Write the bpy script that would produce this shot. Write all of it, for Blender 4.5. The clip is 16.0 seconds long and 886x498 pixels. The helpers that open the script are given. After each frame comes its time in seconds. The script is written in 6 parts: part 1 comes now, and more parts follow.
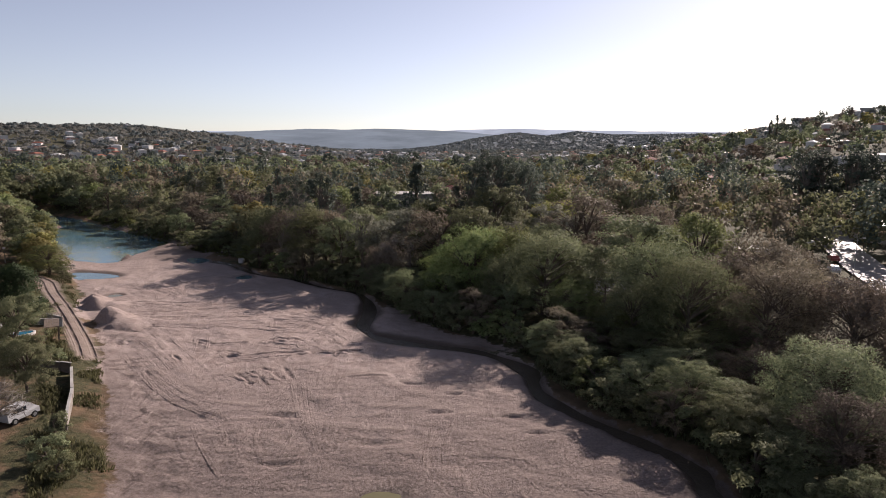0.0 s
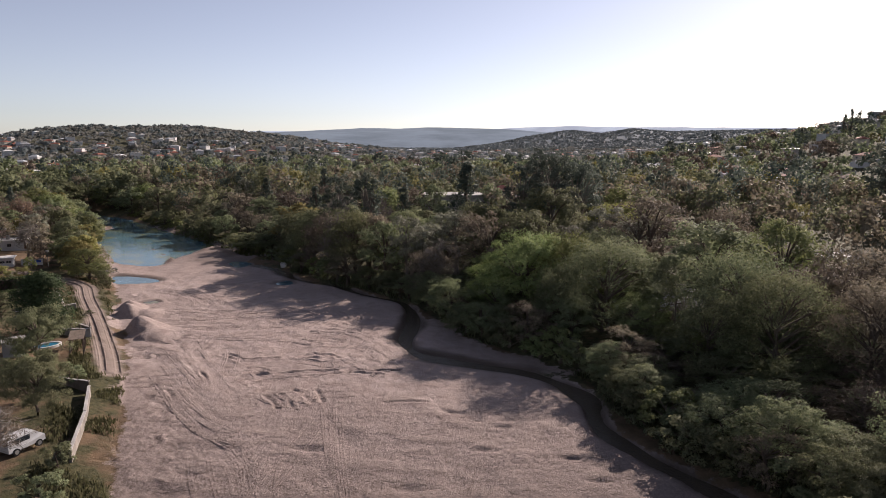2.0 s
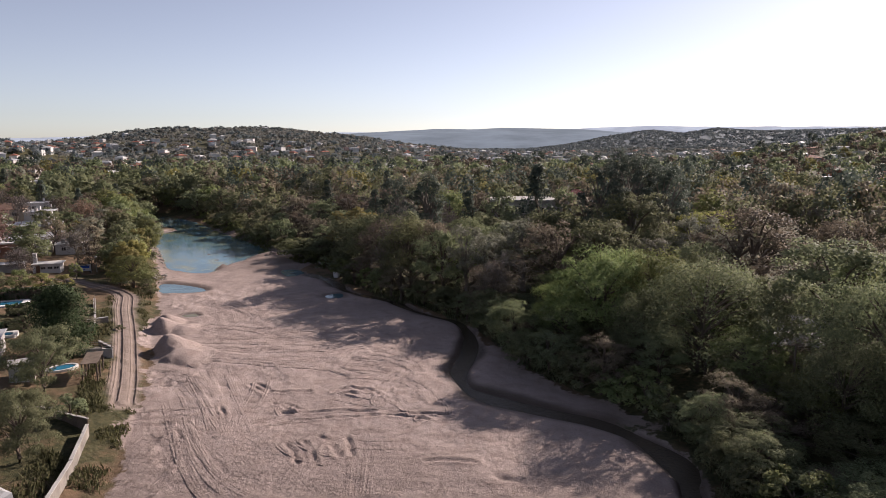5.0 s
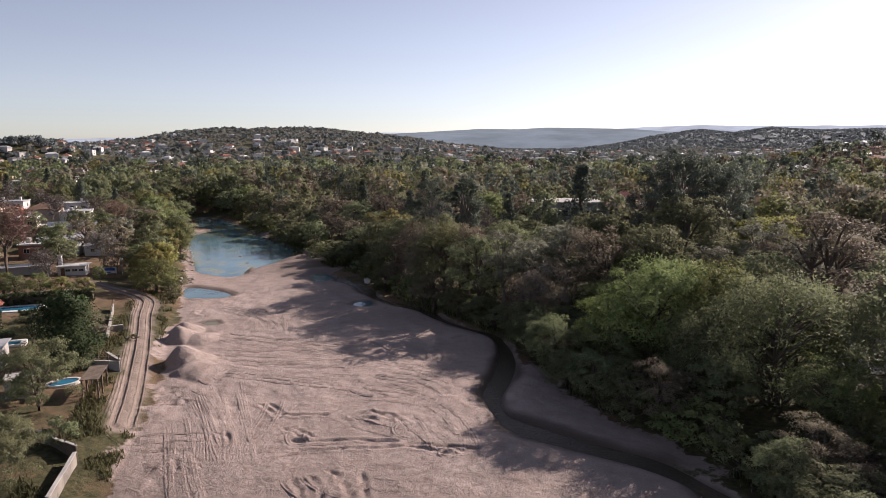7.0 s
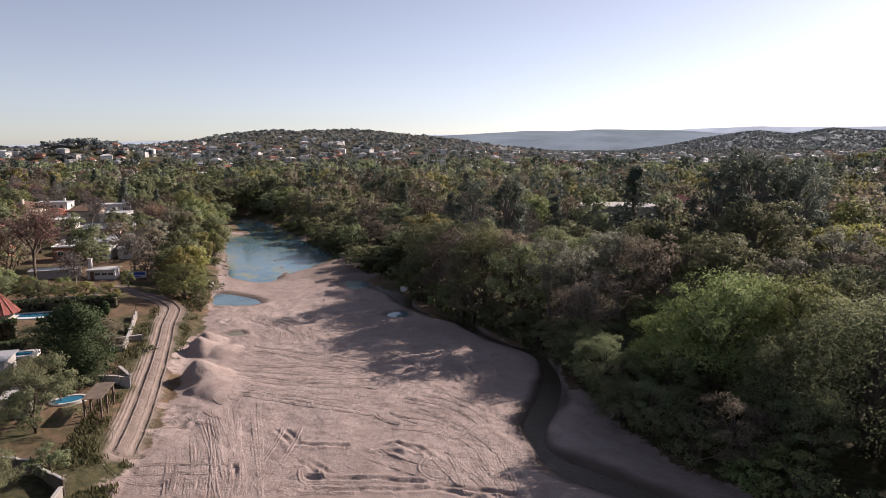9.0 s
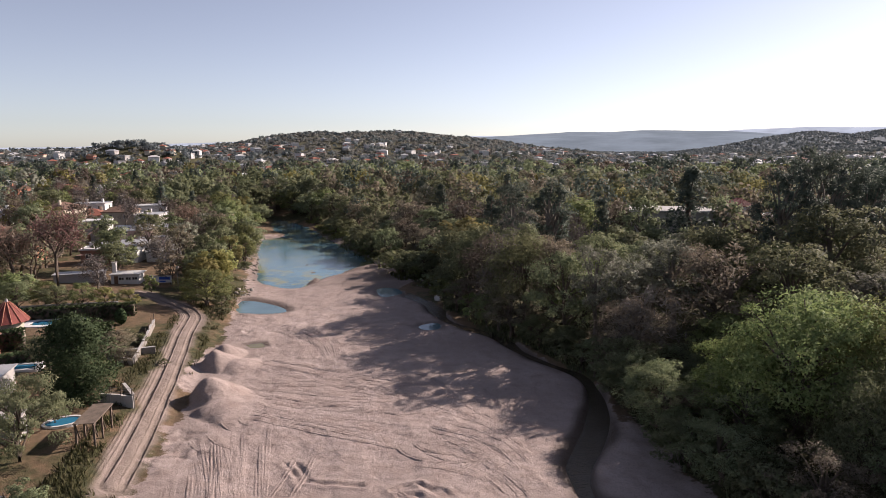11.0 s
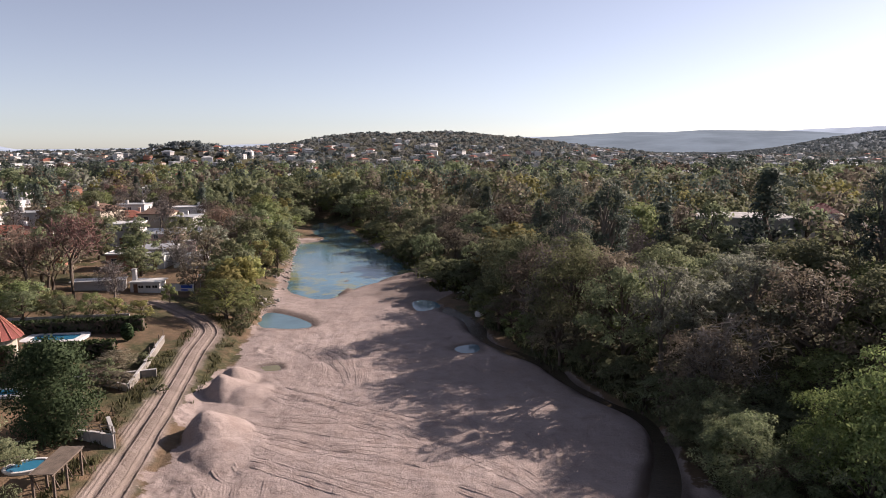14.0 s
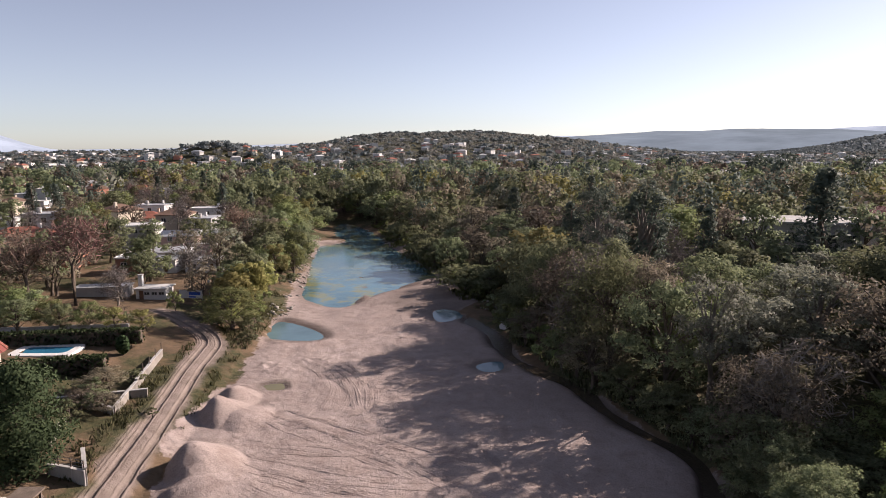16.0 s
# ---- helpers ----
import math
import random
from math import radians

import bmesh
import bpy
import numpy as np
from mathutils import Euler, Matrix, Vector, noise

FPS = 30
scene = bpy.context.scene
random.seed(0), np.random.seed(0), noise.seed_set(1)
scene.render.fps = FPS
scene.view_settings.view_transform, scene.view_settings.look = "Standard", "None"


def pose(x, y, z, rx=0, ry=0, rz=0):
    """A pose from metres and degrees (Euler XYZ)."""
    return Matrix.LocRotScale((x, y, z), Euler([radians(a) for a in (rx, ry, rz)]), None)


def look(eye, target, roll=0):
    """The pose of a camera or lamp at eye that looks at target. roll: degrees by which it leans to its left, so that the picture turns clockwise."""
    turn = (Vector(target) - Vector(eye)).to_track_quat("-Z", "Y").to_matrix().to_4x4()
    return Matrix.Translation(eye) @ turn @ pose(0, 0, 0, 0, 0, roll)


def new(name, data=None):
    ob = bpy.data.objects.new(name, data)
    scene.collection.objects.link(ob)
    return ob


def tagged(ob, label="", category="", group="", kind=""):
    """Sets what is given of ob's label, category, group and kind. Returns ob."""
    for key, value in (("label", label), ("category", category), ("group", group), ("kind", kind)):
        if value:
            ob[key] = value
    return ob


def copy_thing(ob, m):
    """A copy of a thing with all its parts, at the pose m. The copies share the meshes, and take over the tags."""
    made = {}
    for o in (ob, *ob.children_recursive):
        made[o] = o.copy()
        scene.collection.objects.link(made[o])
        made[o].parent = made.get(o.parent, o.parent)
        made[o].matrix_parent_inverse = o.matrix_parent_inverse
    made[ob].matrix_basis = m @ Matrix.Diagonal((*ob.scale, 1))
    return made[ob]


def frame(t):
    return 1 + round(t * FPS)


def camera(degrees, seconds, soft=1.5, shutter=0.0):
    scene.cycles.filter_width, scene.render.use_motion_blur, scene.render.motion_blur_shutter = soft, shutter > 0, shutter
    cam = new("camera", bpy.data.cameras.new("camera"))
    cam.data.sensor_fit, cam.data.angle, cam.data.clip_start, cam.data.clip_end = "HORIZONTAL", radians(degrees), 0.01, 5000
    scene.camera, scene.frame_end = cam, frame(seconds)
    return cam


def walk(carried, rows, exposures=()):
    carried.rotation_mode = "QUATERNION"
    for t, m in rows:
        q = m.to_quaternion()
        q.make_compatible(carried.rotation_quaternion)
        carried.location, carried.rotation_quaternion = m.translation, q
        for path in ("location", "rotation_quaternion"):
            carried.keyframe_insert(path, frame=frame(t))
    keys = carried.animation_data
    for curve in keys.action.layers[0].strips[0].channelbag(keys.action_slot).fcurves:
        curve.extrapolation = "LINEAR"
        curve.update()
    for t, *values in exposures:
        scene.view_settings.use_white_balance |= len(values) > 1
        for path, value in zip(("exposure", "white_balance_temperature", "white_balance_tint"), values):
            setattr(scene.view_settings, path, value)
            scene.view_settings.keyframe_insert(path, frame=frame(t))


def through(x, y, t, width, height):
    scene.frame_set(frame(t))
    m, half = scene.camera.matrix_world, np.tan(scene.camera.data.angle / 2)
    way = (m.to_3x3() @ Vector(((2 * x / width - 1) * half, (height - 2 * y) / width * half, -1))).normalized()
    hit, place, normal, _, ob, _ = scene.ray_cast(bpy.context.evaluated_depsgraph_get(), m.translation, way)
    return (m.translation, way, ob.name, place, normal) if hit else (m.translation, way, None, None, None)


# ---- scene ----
cam = camera(68.0, 16.0, soft=0.6)
PATH = [
    (0, (0.714, -10.964, 28.337), (0.302, 87.764, 12.445), 0.61),
    (0.5, (0.793, -8.963, 28.321), (-1.037, 89.730, 12.315), 0.46),
    (1, (0.883, -6.765, 28.331), (-3.422, 91.835, 12.226), 0.34),
    (1.5, (0.980, -4.448, 28.354), (-5.466, 94.025, 12.185), 0.25),
    (2, (1.076, -2.071, 28.379), (-7.234, 96.260, 12.199), 0.18),
    (2.5, (1.166, 0.322, 28.399), (-9.053, 98.474, 12.226), 0.14),
    (3, (1.241, 2.699, 28.408), (-11.114, 100.606, 12.233), 0.10),
    (3.5, (1.295, 5.042, 28.402), (-12.939, 102.696, 12.241), 0.07),
    (4, (1.322, 7.338, 28.380), (-14.706, 104.715, 12.230), 0.05),
    (6.5, (0.885, 18.112, 28.032), (-22.943, 113.892, 11.961), -0.04),
    (7, (0.665, 20.164, 27.928), (-24.852, 115.508, 11.853), -0.06),
    (7.5, (0.401, 22.200, 27.818), (-26.855, 117.078, 11.837), -0.08),
    (8, (0.094, 24.225, 27.707), (-28.898, 118.600, 11.806), -0.10),
    (8.5, (-0.253, 26.243, 27.595), (-30.858, 120.123, 11.784), -0.12),
    (9, (-0.637, 28.257, 27.487), (-32.816, 121.621, 11.751), -0.14),
    (9.5, (-1.052, 30.266, 27.384), (-34.810, 123.082, 11.712), -0.16),
    (12, (-3.452, 40.127, 26.990), (-44.153, 130.159, 11.569), -0.23),
    (12.5, (-3.972, 42.029, 26.937), (-45.775, 131.559, 11.546), -0.24),
    (13, (-4.502, 43.899, 26.890), (-47.468, 132.881, 11.526), -0.25),
    (13.5, (-5.045, 45.738, 26.848), (-49.199, 134.139, 11.492), -0.26),
    (14, (-5.609, 47.555, 26.808), (-50.863, 135.398, 11.456), -0.28),
    (14.5, (-6.201, 49.363, 26.768), (-52.492, 136.666, 11.428), -0.31),
    (15, (-6.837, 51.185, 26.725), (-54.086, 137.976, 11.399), -0.34),
    (15.5, (-7.535, 53.055, 26.675), (-55.720, 139.326, 11.330), -0.37),
    (16, (-8.320, 55.019, 26.617), (-57.456, 140.744, 11.227), -0.41),
]
walk(cam, [(t, look(eye, target, roll)) for t, eye, target, roll in PATH], [(0.0, 0.74, 6700, 19), (4.0, 0.82, 6700, 19), (9.5, 0.93, 6700, 19), (16.0, 1.02, 6700, 19)])

# ---- light: low sun ahead to one side, hazy sky ----
SUN_TURN, SUN_UP = 32.0, 27.0
world = bpy.data.worlds.new("sky")
scene.world = world
world.use_nodes = True
wn = world.node_tree.nodes
sky = wn.new("ShaderNodeTexSky")
sky.sky_type = "NISHITA"
sky.sun_disc = False
sky.sun_elevation, sky.sun_rotation = radians(SUN_UP), radians(SUN_TURN)
sky.air_density, sky.dust_density, sky.ozone_density = 0.7, 0.35, 2.0
pale = wn.new("ShaderNodeHueSaturation")
pale.inputs["Saturation"].default_value = 0.64
pale.inputs["Hue"].default_value = 0.503
wn["Background"].inputs["Strength"].default_value = 0.067
world.node_tree.links.new(sky.outputs[0], pale.inputs["Color"])
world.node_tree.links.new(pale.outputs[0], wn["Background"].inputs["Color"])
sun = new("sun", bpy.data.lights.new("sun", "SUN"))
sun.data.energy, sun.data.angle, sun.data.color = 4.6, radians(0.6), (1.0, 0.91, 0.82)
sun_way = Vector((math.sin(radians(SUN_TURN)) * math.cos(radians(SUN_UP)), math.cos(radians(SUN_TURN)) * math.cos(radians(SUN_UP)), math.sin(radians(SUN_UP))))
sun.matrix_basis = Matrix.Translation((60, 60, 120)) @ sun_way.to_track_quat("Z", "Y").to_matrix().to_4x4()


# ---- materials ----
class Nodes:
    """A short way to write node trees."""

    def __init__(self, name, rough=0.8, metal=0.0, spec=0.3):
        self.mat = bpy.data.materials.new(name)
        self.mat.use_nodes = True
        self.tree = self.mat.node_tree
        self.bsdf = self.tree.nodes["Principled BSDF"]
        self.bsdf.inputs["Roughness"].default_value = rough
        self.bsdf.inputs["Metallic"].default_value = metal
        self.bsdf.inputs["Specular IOR Level"].default_value = spec

    def add(self, kind, **inputs):
        node = self.tree.nodes.new("ShaderNode" + kind)
        for key, value in inputs.items():
            self.put(node, key.replace("_", " "), value)
        return node

    def put(self, node, key, value):
        socket = node.inputs[int(key)] if key.isdigit() else node.inputs[key]
        if isinstance(value, bpy.types.NodeSocket):
            self.tree.links.new(value, socket)
        elif isinstance(value, tuple) and len(value) == 3 and socket.type == "RGBA":
            socket.default_value = (*value, 1)
        else:
            socket.default_value = value

    def place(self):
        return self.add("NewGeometry").outputs["Position"]

    def noise(self, scale, detail=4.0, rough=0.55, where=None):
        n = self.add("TexNoise", Scale=scale, Detail=detail, Roughness=rough)
        self.put(n, "Vector", where or self.place())
        return n.outputs["Fac"]

    def ramp(self, value, low, high):
        m = self.add("MapRange", Value=value)
        self.put(m, "1", low), self.put(m, "2", high)
        return m.outputs[0]

    def mix(self, fac, a, b):
        m = self.tree.nodes.new("ShaderNodeMix")
        m.data_type = "RGBA"
        self.put(m, "0", fac)
        for n, v in ((6, a), (7, b)):
            self.put(m, str(n), (*v, 1.0) if isinstance(v, tuple) else v)
        return m.outputs[2]

    def math(self, op, a, b=0.0):
        m = self.tree.nodes.new("ShaderNodeMath")
        m.operation = op
        self.put(m, "0", a), self.put(m, "1", b)
        return m.outputs[0]

    def bump(self, height, strength, distance):
        b = self.add("Bump", Strength=strength, Distance=distance, Height=height)
        self.put(self.bsdf, "Normal", b.outputs[0])

    def mask(self, name):
        a = self.tree.nodes.new("ShaderNodeAttribute")
        a.attribute_name = name
        return a.outputs["Fac"]

    def done(self, colour):
        self.put(self.bsdf, "Base Color", (*colour, 1.0) if isinstance(colour, tuple) else colour)
        return self.mat


def plain(name, colour, rough=0.8, metal=0.0, grain=2.0, vary=0.25, bump=0.02, spec=0.3):
    """A painted or built surface: its colour with stains, grain and a little relief, and a shift from thing to thing."""
    n = Nodes(name, rough, metal, spec)
    dark = tuple(c * (1 - vary) for c in colour)
    light = tuple(min(1.0, c * (1 + vary * 0.5)) for c in colour)
    big = n.ramp(n.noise(grain * 0.35, 5), 0.3, 0.7)
    fine = n.ramp(n.noise(grain * 6, 3), 0.3, 0.75)
    c = n.mix(big, dark, light)
    c = n.mix(n.math("MULTIPLY", fine, 0.5), c, tuple(c * 0.8 for c in colour))
    if bump:
        n.bump(fine, 0.5, bump)
    return n.done(c)


def leafage(name, colour, tip, through=0.35, rough=0.55):
    """Leaves: a shift from leaf to leaf and from tree to tree, with light coming through them."""
    n = Nodes(name, max(rough, 0.7), 0, 0.08)
    island = n.add("NewGeometry").outputs["Random Per Island"]
    each = n.add("ObjectInfo").outputs["Random"]
    c = n.mix(n.math("MULTIPLY", n.math("POWER", island, 1.2), 0.5), colour, tip)
    h = n.add("HueSaturation", Color=c)
    n.put(h, "Hue", n.math("ADD", n.math("MULTIPLY", each, 0.05), 0.475))
    n.put(h, "Value", n.math("ADD", n.math("MULTIPLY", each, 0.6), 0.80))
    n.put(h, "Saturation", n.math("ADD", n.math("MULTIPLY", n.noise(0.05, 2), 0.4), 0.68))
    n.done(h.outputs[0])
    t = n.add("BsdfTranslucent", Color=h.outputs[0])
    mix = n.add("MixShader", Fac=through)
    n.put(mix, "1", n.bsdf.outputs[0]), n.put(mix, "2", t.outputs[0])
    n.tree.links.new(mix.outputs[0], n.tree.nodes["Material Output"].inputs["Surface"])
    return n.mat


def ground_material():
    n = Nodes("ground", 0.92, 0, 0.15)
    p = n.place()
    sand, wet, grass, track = n.mask("sand"), n.mask("wet"), n.mask("grass"), n.mask("track")
    broad, mid, fine = n.noise(0.07, 5, 0.6), n.noise(0.6, 5, 0.6), n.noise(7.0, 4, 0.75)
    cs = n.mix(n.ramp(broad, 0.35, 0.65), (0.305, 0.242, 0.216), (0.375, 0.302, 0.272))
    cs = n.mix(n.ramp(mid, 0.45, 0.72), cs, (0.262, 0.200, 0.176))
    cs = n.mix(n.math("MULTIPLY", n.ramp(fine, 0.48, 0.66), 0.6), cs, (0.165, 0.127, 0.112))
    low = n.add("SeparateXYZ", Vector=p).outputs["Y"]
    coarse = n.math("SUBTRACT", 1.0, n.ramp(n.math("ADD", low, n.math("MULTIPLY", broad, 20.0)), 55.0, 85.0))
    gravel = n.mix(n.ramp(n.noise(3.0, 4, 0.75), 0.40, 0.62), (0.225, 0.175, 0.157), (0.115, 0.09, 0.079))
    cs = n.mix(n.math("MULTIPLY", coarse, 0.75), cs, gravel)
    cs = n.mix(wet, cs, (0.085, 0.062, 0.048))
    dry = n.mix(n.ramp(mid, 0.35, 0.65), (0.098, 0.070, 0.044), (0.165, 0.110, 0.068))
    green = n.mix(n.ramp(n.noise(1.8, 5), 0.35, 0.7), (0.038, 0.041, 0.019), (0.095, 0.082, 0.042))
    land = n.mix(n.ramp(n.math("ADD", grass, n.math("MULTIPLY", n.math("SUBTRACT", n.noise(0.35, 5, 0.65), 0.5), 1.6)), 0.35, 0.65), dry, green)
    dirt = n.mix(n.ramp(mid, 0.3, 0.7), (0.175, 0.137, 0.115), (0.245, 0.195, 0.168))
    land = n.mix(track, land, dirt)
    # Haze over distance, put into the far ground as a blue tint.
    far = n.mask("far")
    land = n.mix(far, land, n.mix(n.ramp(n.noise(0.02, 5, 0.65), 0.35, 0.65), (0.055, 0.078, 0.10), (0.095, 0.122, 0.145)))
    edge = n.ramp(n.math("ADD", sand, n.math("MULTIPLY", n.math("SUBTRACT", n.noise(0.55, 6, 0.75), 0.5), 2.6)), 0.38, 0.62)
    c = n.mix(edge, land, cs)
    lines = 0.0
    for turn, size, seed in ((16, 0.85, 3.0), (-62, 0.7, 17.0)):
        m = n.add("Mapping", Vector=p)
        m.inputs["Rotation"].default_value[2] = radians(turn + 90)
        w = n.add("TexWave", Scale=size, Distortion=16.0, Detail=2.0)
        n.put(w, "Detail Scale", 0.07)
        n.put(w, "Vector", m.outputs[0])
        shift = n.add("Mapping", Vector=p)
        shift.inputs["Location"].default_value = (seed, seed, 0)
        some = n.ramp(n.noise(0.075, 3, 0.5, shift.outputs[0]), 0.50, 0.60)
        lines = n.math("ADD", lines, n.math("MULTIPLY", n.math("POWER", w.outputs["Fac"], 2.5), some))
    lines = n.math("MULTIPLY", lines, sand)
    h = n.math("ADD", n.math("MULTIPLY", fine, 0.62), n.math("MULTIPLY", n.noise(1.4, 4, 0.6), 0.9))
    h = n.math("ADD", h, n.math("MULTIPLY", lines, -0.035))
    h = n.math("MULTIPLY", h, n.math("ADD", n.math("MULTIPLY", coarse, 0.75), 0.55))
    n.bump(h, 1.0, 0.26)
    n.put(n.bsdf, "Roughness", n.math("SUBTRACT", 0.93, n.math("MULTIPLY", wet, 0.45)))
    return n.done(c)


def water_material(name, deep, algae=0.0, ripple=0.16, wave=1.2, sharp=0.25):
    n = Nodes(name, 0.06, 0, 0.5)
    c = n.mix(n.ramp(n.noise(0.08, 4), 0.35, 0.65), deep, tuple(v * 1.5 for v in deep))
    if algae:
        weed = n.ramp(n.noise(0.16, 6, 0.68), 0.62 - algae, 0.72 - algae)
        c = n.mix(n.math("MULTIPLY", weed, n.mask("shallow")), c, (0.19, 0.19, 0.085))
    n.put(n.bsdf, "IOR", 1.33)
    n.bump(n.noise(wave, 4), sharp, ripple)
    return n.done(c)


M_GROUND = ground_material()
M_LAKE = water_material("lake_water", (0.062, 0.125, 0.155), 0.13, 0.10)
M_POND = water_material("pond_water", (0.075, 0.125, 0.145), 0, 0.05)
M_PUDDLE = water_material("puddle_water", (0.13, 0.115, 0.06), 0, 0.03)
M_STREAM = water_material("stream_water", (0.055, 0.044, 0.032), 0, 0.16, 3.2, 0.85)
M_POOL = plain("pool_water", (0.03, 0.16, 0.26), 0.08, 0, 0.5, 0.15, 0.01, 0.5)
M_BARK = plain("bark", (0.11, 0.085, 0.065), 0.9, 0, 3, 0.4, 0.05)
M_BARK_PALE = plain("pale_bark", (0.17, 0.145, 0.12), 0.85, 0, 3, 0.4, 0.04)
M_LEAF = {
    "bright": leafage("bright_leaves", (0.125, 0.155, 0.052), (0.290, 0.295, 0.110), 0.44),
    "olive": leafage("olive_leaves", (0.115, 0.132, 0.066), (0.310, 0.320, 0.160), 0.48),
    "brown": leafage("brown_leaves", (0.130, 0.104, 0.072), (0.275, 0.225, 0.165), 0.40),
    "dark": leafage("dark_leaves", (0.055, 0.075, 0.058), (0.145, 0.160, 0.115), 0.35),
    "silver": leafage("silver_leaves", (0.140, 0.145, 0.100), (0.370, 0.360, 0.280), 0.42),
    "yellow": leafage("yellow_green_leaves", (0.190, 0.180, 0.050), (0.340, 0.310, 0.110), 0.46),
    "twig": leafage("bare_twigs", (0.119, 0.101, 0.090), (0.210, 0.182, 0.165), 0.1, 0.85),
    "red": leafage("reddish_twigs", (0.195, 0.106, 0.084), (0.325, 0.194, 0.155), 0.2, 0.8),
    "evergreen": leafage("evergreen_leaves", (0.032, 0.058, 0.025), (0.085, 0.125, 0.05), 0.22, 0.5),
    "hedge": leafage("hedge_leaves", (0.052, 0.085, 0.036), (0.115, 0.16, 0.062), 0.4),
    "grass": leafage("grass_blades", (0.075, 0.075, 0.03), (0.19, 0.165, 0.085), 0.45),
    # Air haze of the distant hills is put into these three leaf colours.
    "haze": leafage("hazed_far_hill_leaves", (0.130, 0.150, 0.160), (0.175, 0.195, 0.205), 0.35),
    "hill": leafage("hazed_scrub_leaves", (0.175, 0.180, 0.160), (0.285, 0.280, 0.250), 0.50),
    "hilldark": leafage("hazed_dark_scrub_leaves", (0.125, 0.150, 0.153), (0.213, 0.237, 0.237), 0.42),
}
M_WALLS = [
    plain("white_plaster", (0.60, 0.58, 0.56), 0.85, 0, 0.8, 0.2),
    plain("cream_plaster", (0.50, 0.43, 0.34), 0.85, 0, 0.8, 0.2),
    plain("grey_plaster", (0.42, 0.40, 0.38), 0.85, 0, 0.8, 0.25),
    plain("terracotta_plaster", (0.42, 0.19, 0.13), 0.85, 0, 0.8, 0.25),
    plain("brick_wall", (0.30, 0.155, 0.11), 0.9, 0, 1.5, 0.3),
    plain("pink_plaster", (0.52, 0.36, 0.31), 0.85, 0, 0.8, 0.22),
]
M_ROOFS = [
    plain("red_roof_tiles", (0.29, 0.11, 0.075), 0.8, 0, 2.5, 0.35, 0.05),
    plain("grey_sheet_roof", (0.46, 0.46, 0.46), 0.45, 0.3, 0.8, 0.25),
    plain("white_roof", (0.58, 0.57, 0.55), 0.7, 0, 0.8, 0.25),
    plain("brown_roof", (0.17, 0.105, 0.075), 0.85, 0, 2.0, 0.35, 0.05),
    plain("dark_membrane_roof", (0.10, 0.095, 0.09), 0.8, 0, 1.0, 0.3),
]
M_GLASS = plain("window_glass", (0.025, 0.03, 0.035), 0.08, 0, 0.5, 0.1, 0, 0.6)
M_FRAME = plain("window_frame_paint", (0.55, 0.53, 0.50), 0.6, 0, 3, 0.1, 0)
M_DOOR = plain("door_wood", (0.16, 0.085, 0.05), 0.7, 0, 3, 0.3)
M_CONCRETE = plain("concrete", (0.40, 0.38, 0.36), 0.9, 0, 1.2, 0.3, 0.04)
M_WHITEWASH = plain("weathered_whitewash", (0.27, 0.24, 0.21), 0.9, 0, 1.3, 0.55, 0.06)
M_WOOD = plain("weathered_wood", (0.15, 0.115, 0.09), 0.85, 0, 5, 0.4, 0.02)
M_STEEL = plain("galvanised_steel", (0.42, 0.42, 0.42), 0.45, 0.7, 2, 0.2, 0)
M_ASPHALT = plain("sunlit_asphalt", (0.16, 0.15, 0.145), 0.65, 0, 1.0, 0.25, 0.03, 0.5)
M_REDTILE = plain("red_pavilion_tiles", (0.22, 0.06, 0.048), 0.75, 0, 3.0, 0.35, 0.04)
M_ROCK = plain("river_rock", (0.30, 0.27, 0.24), 0.9, 0, 2.0, 0.4, 0.1)


# ---- the land ----
def hashed(i, j, seed):
    v = np.sin(i * 127.1 + j * 311.7 + seed * 74.7) * 43758.5453
    return v - np.floor(v)


def vnoise(x, y, size, seed=0):
    """Smooth random heights from 0 to 1, size metres apart."""
    x, y = np.asarray(x, float) / size, np.asarray(y, float) / size
    i, j = np.floor(x), np.floor(y)
    u, v = x - i, y - j
    u, v = u * u * (3 - 2 * u), v * v * (3 - 2 * v)
    a, b = hashed(i, j, seed), hashed(i + 1, j, seed)
    c, d = hashed(i, j + 1, seed), hashed(i + 1, j + 1, seed)
    return (a * (1 - u) + b * u) * (1 - v) + (c * (1 - u) + d * u) * v


def fbm(x, y, size, seed=0, octaves=4):
    total, weight = 0.0, 0.0
    for k in range(octaves):
        total = total + vnoise(x, y, size / 2**k, seed + k) * 0.5**k
        weight += 0.5**k
    return total / weight


def step(v, low, high):
    s = np.clip((v - low) / (high - low), 0, 1)
    return s * s * (3 - 2 * s)


def line_distance(x, y, line):
    """The distance of each place from a line of points."""
    best = np.full(np.shape(x), 1e9)
    for (ax, ay), (bx, by) in zip(line, line[1:]):
        dx, dy = bx - ax, by - ay
        s = np.clip(((x - ax) * dx + (y - ay) * dy) / (dx * dx + dy * dy), 0, 1)
        best = np.minimum(best, np.hypot(x - ax - s * dx, y - ay - s * dy))
    return best


def inside(x, y, ring):
    odd = np.zeros(np.shape(x), bool)
    for (ax, ay), (bx, by) in zip(ring, ring[1:] + ring[:1]):
        odd ^= ((ay > y) != (by > y)) & (x < (bx - ax) * (y - ay) / (by - ay + 1e-9) + ax)
    return odd


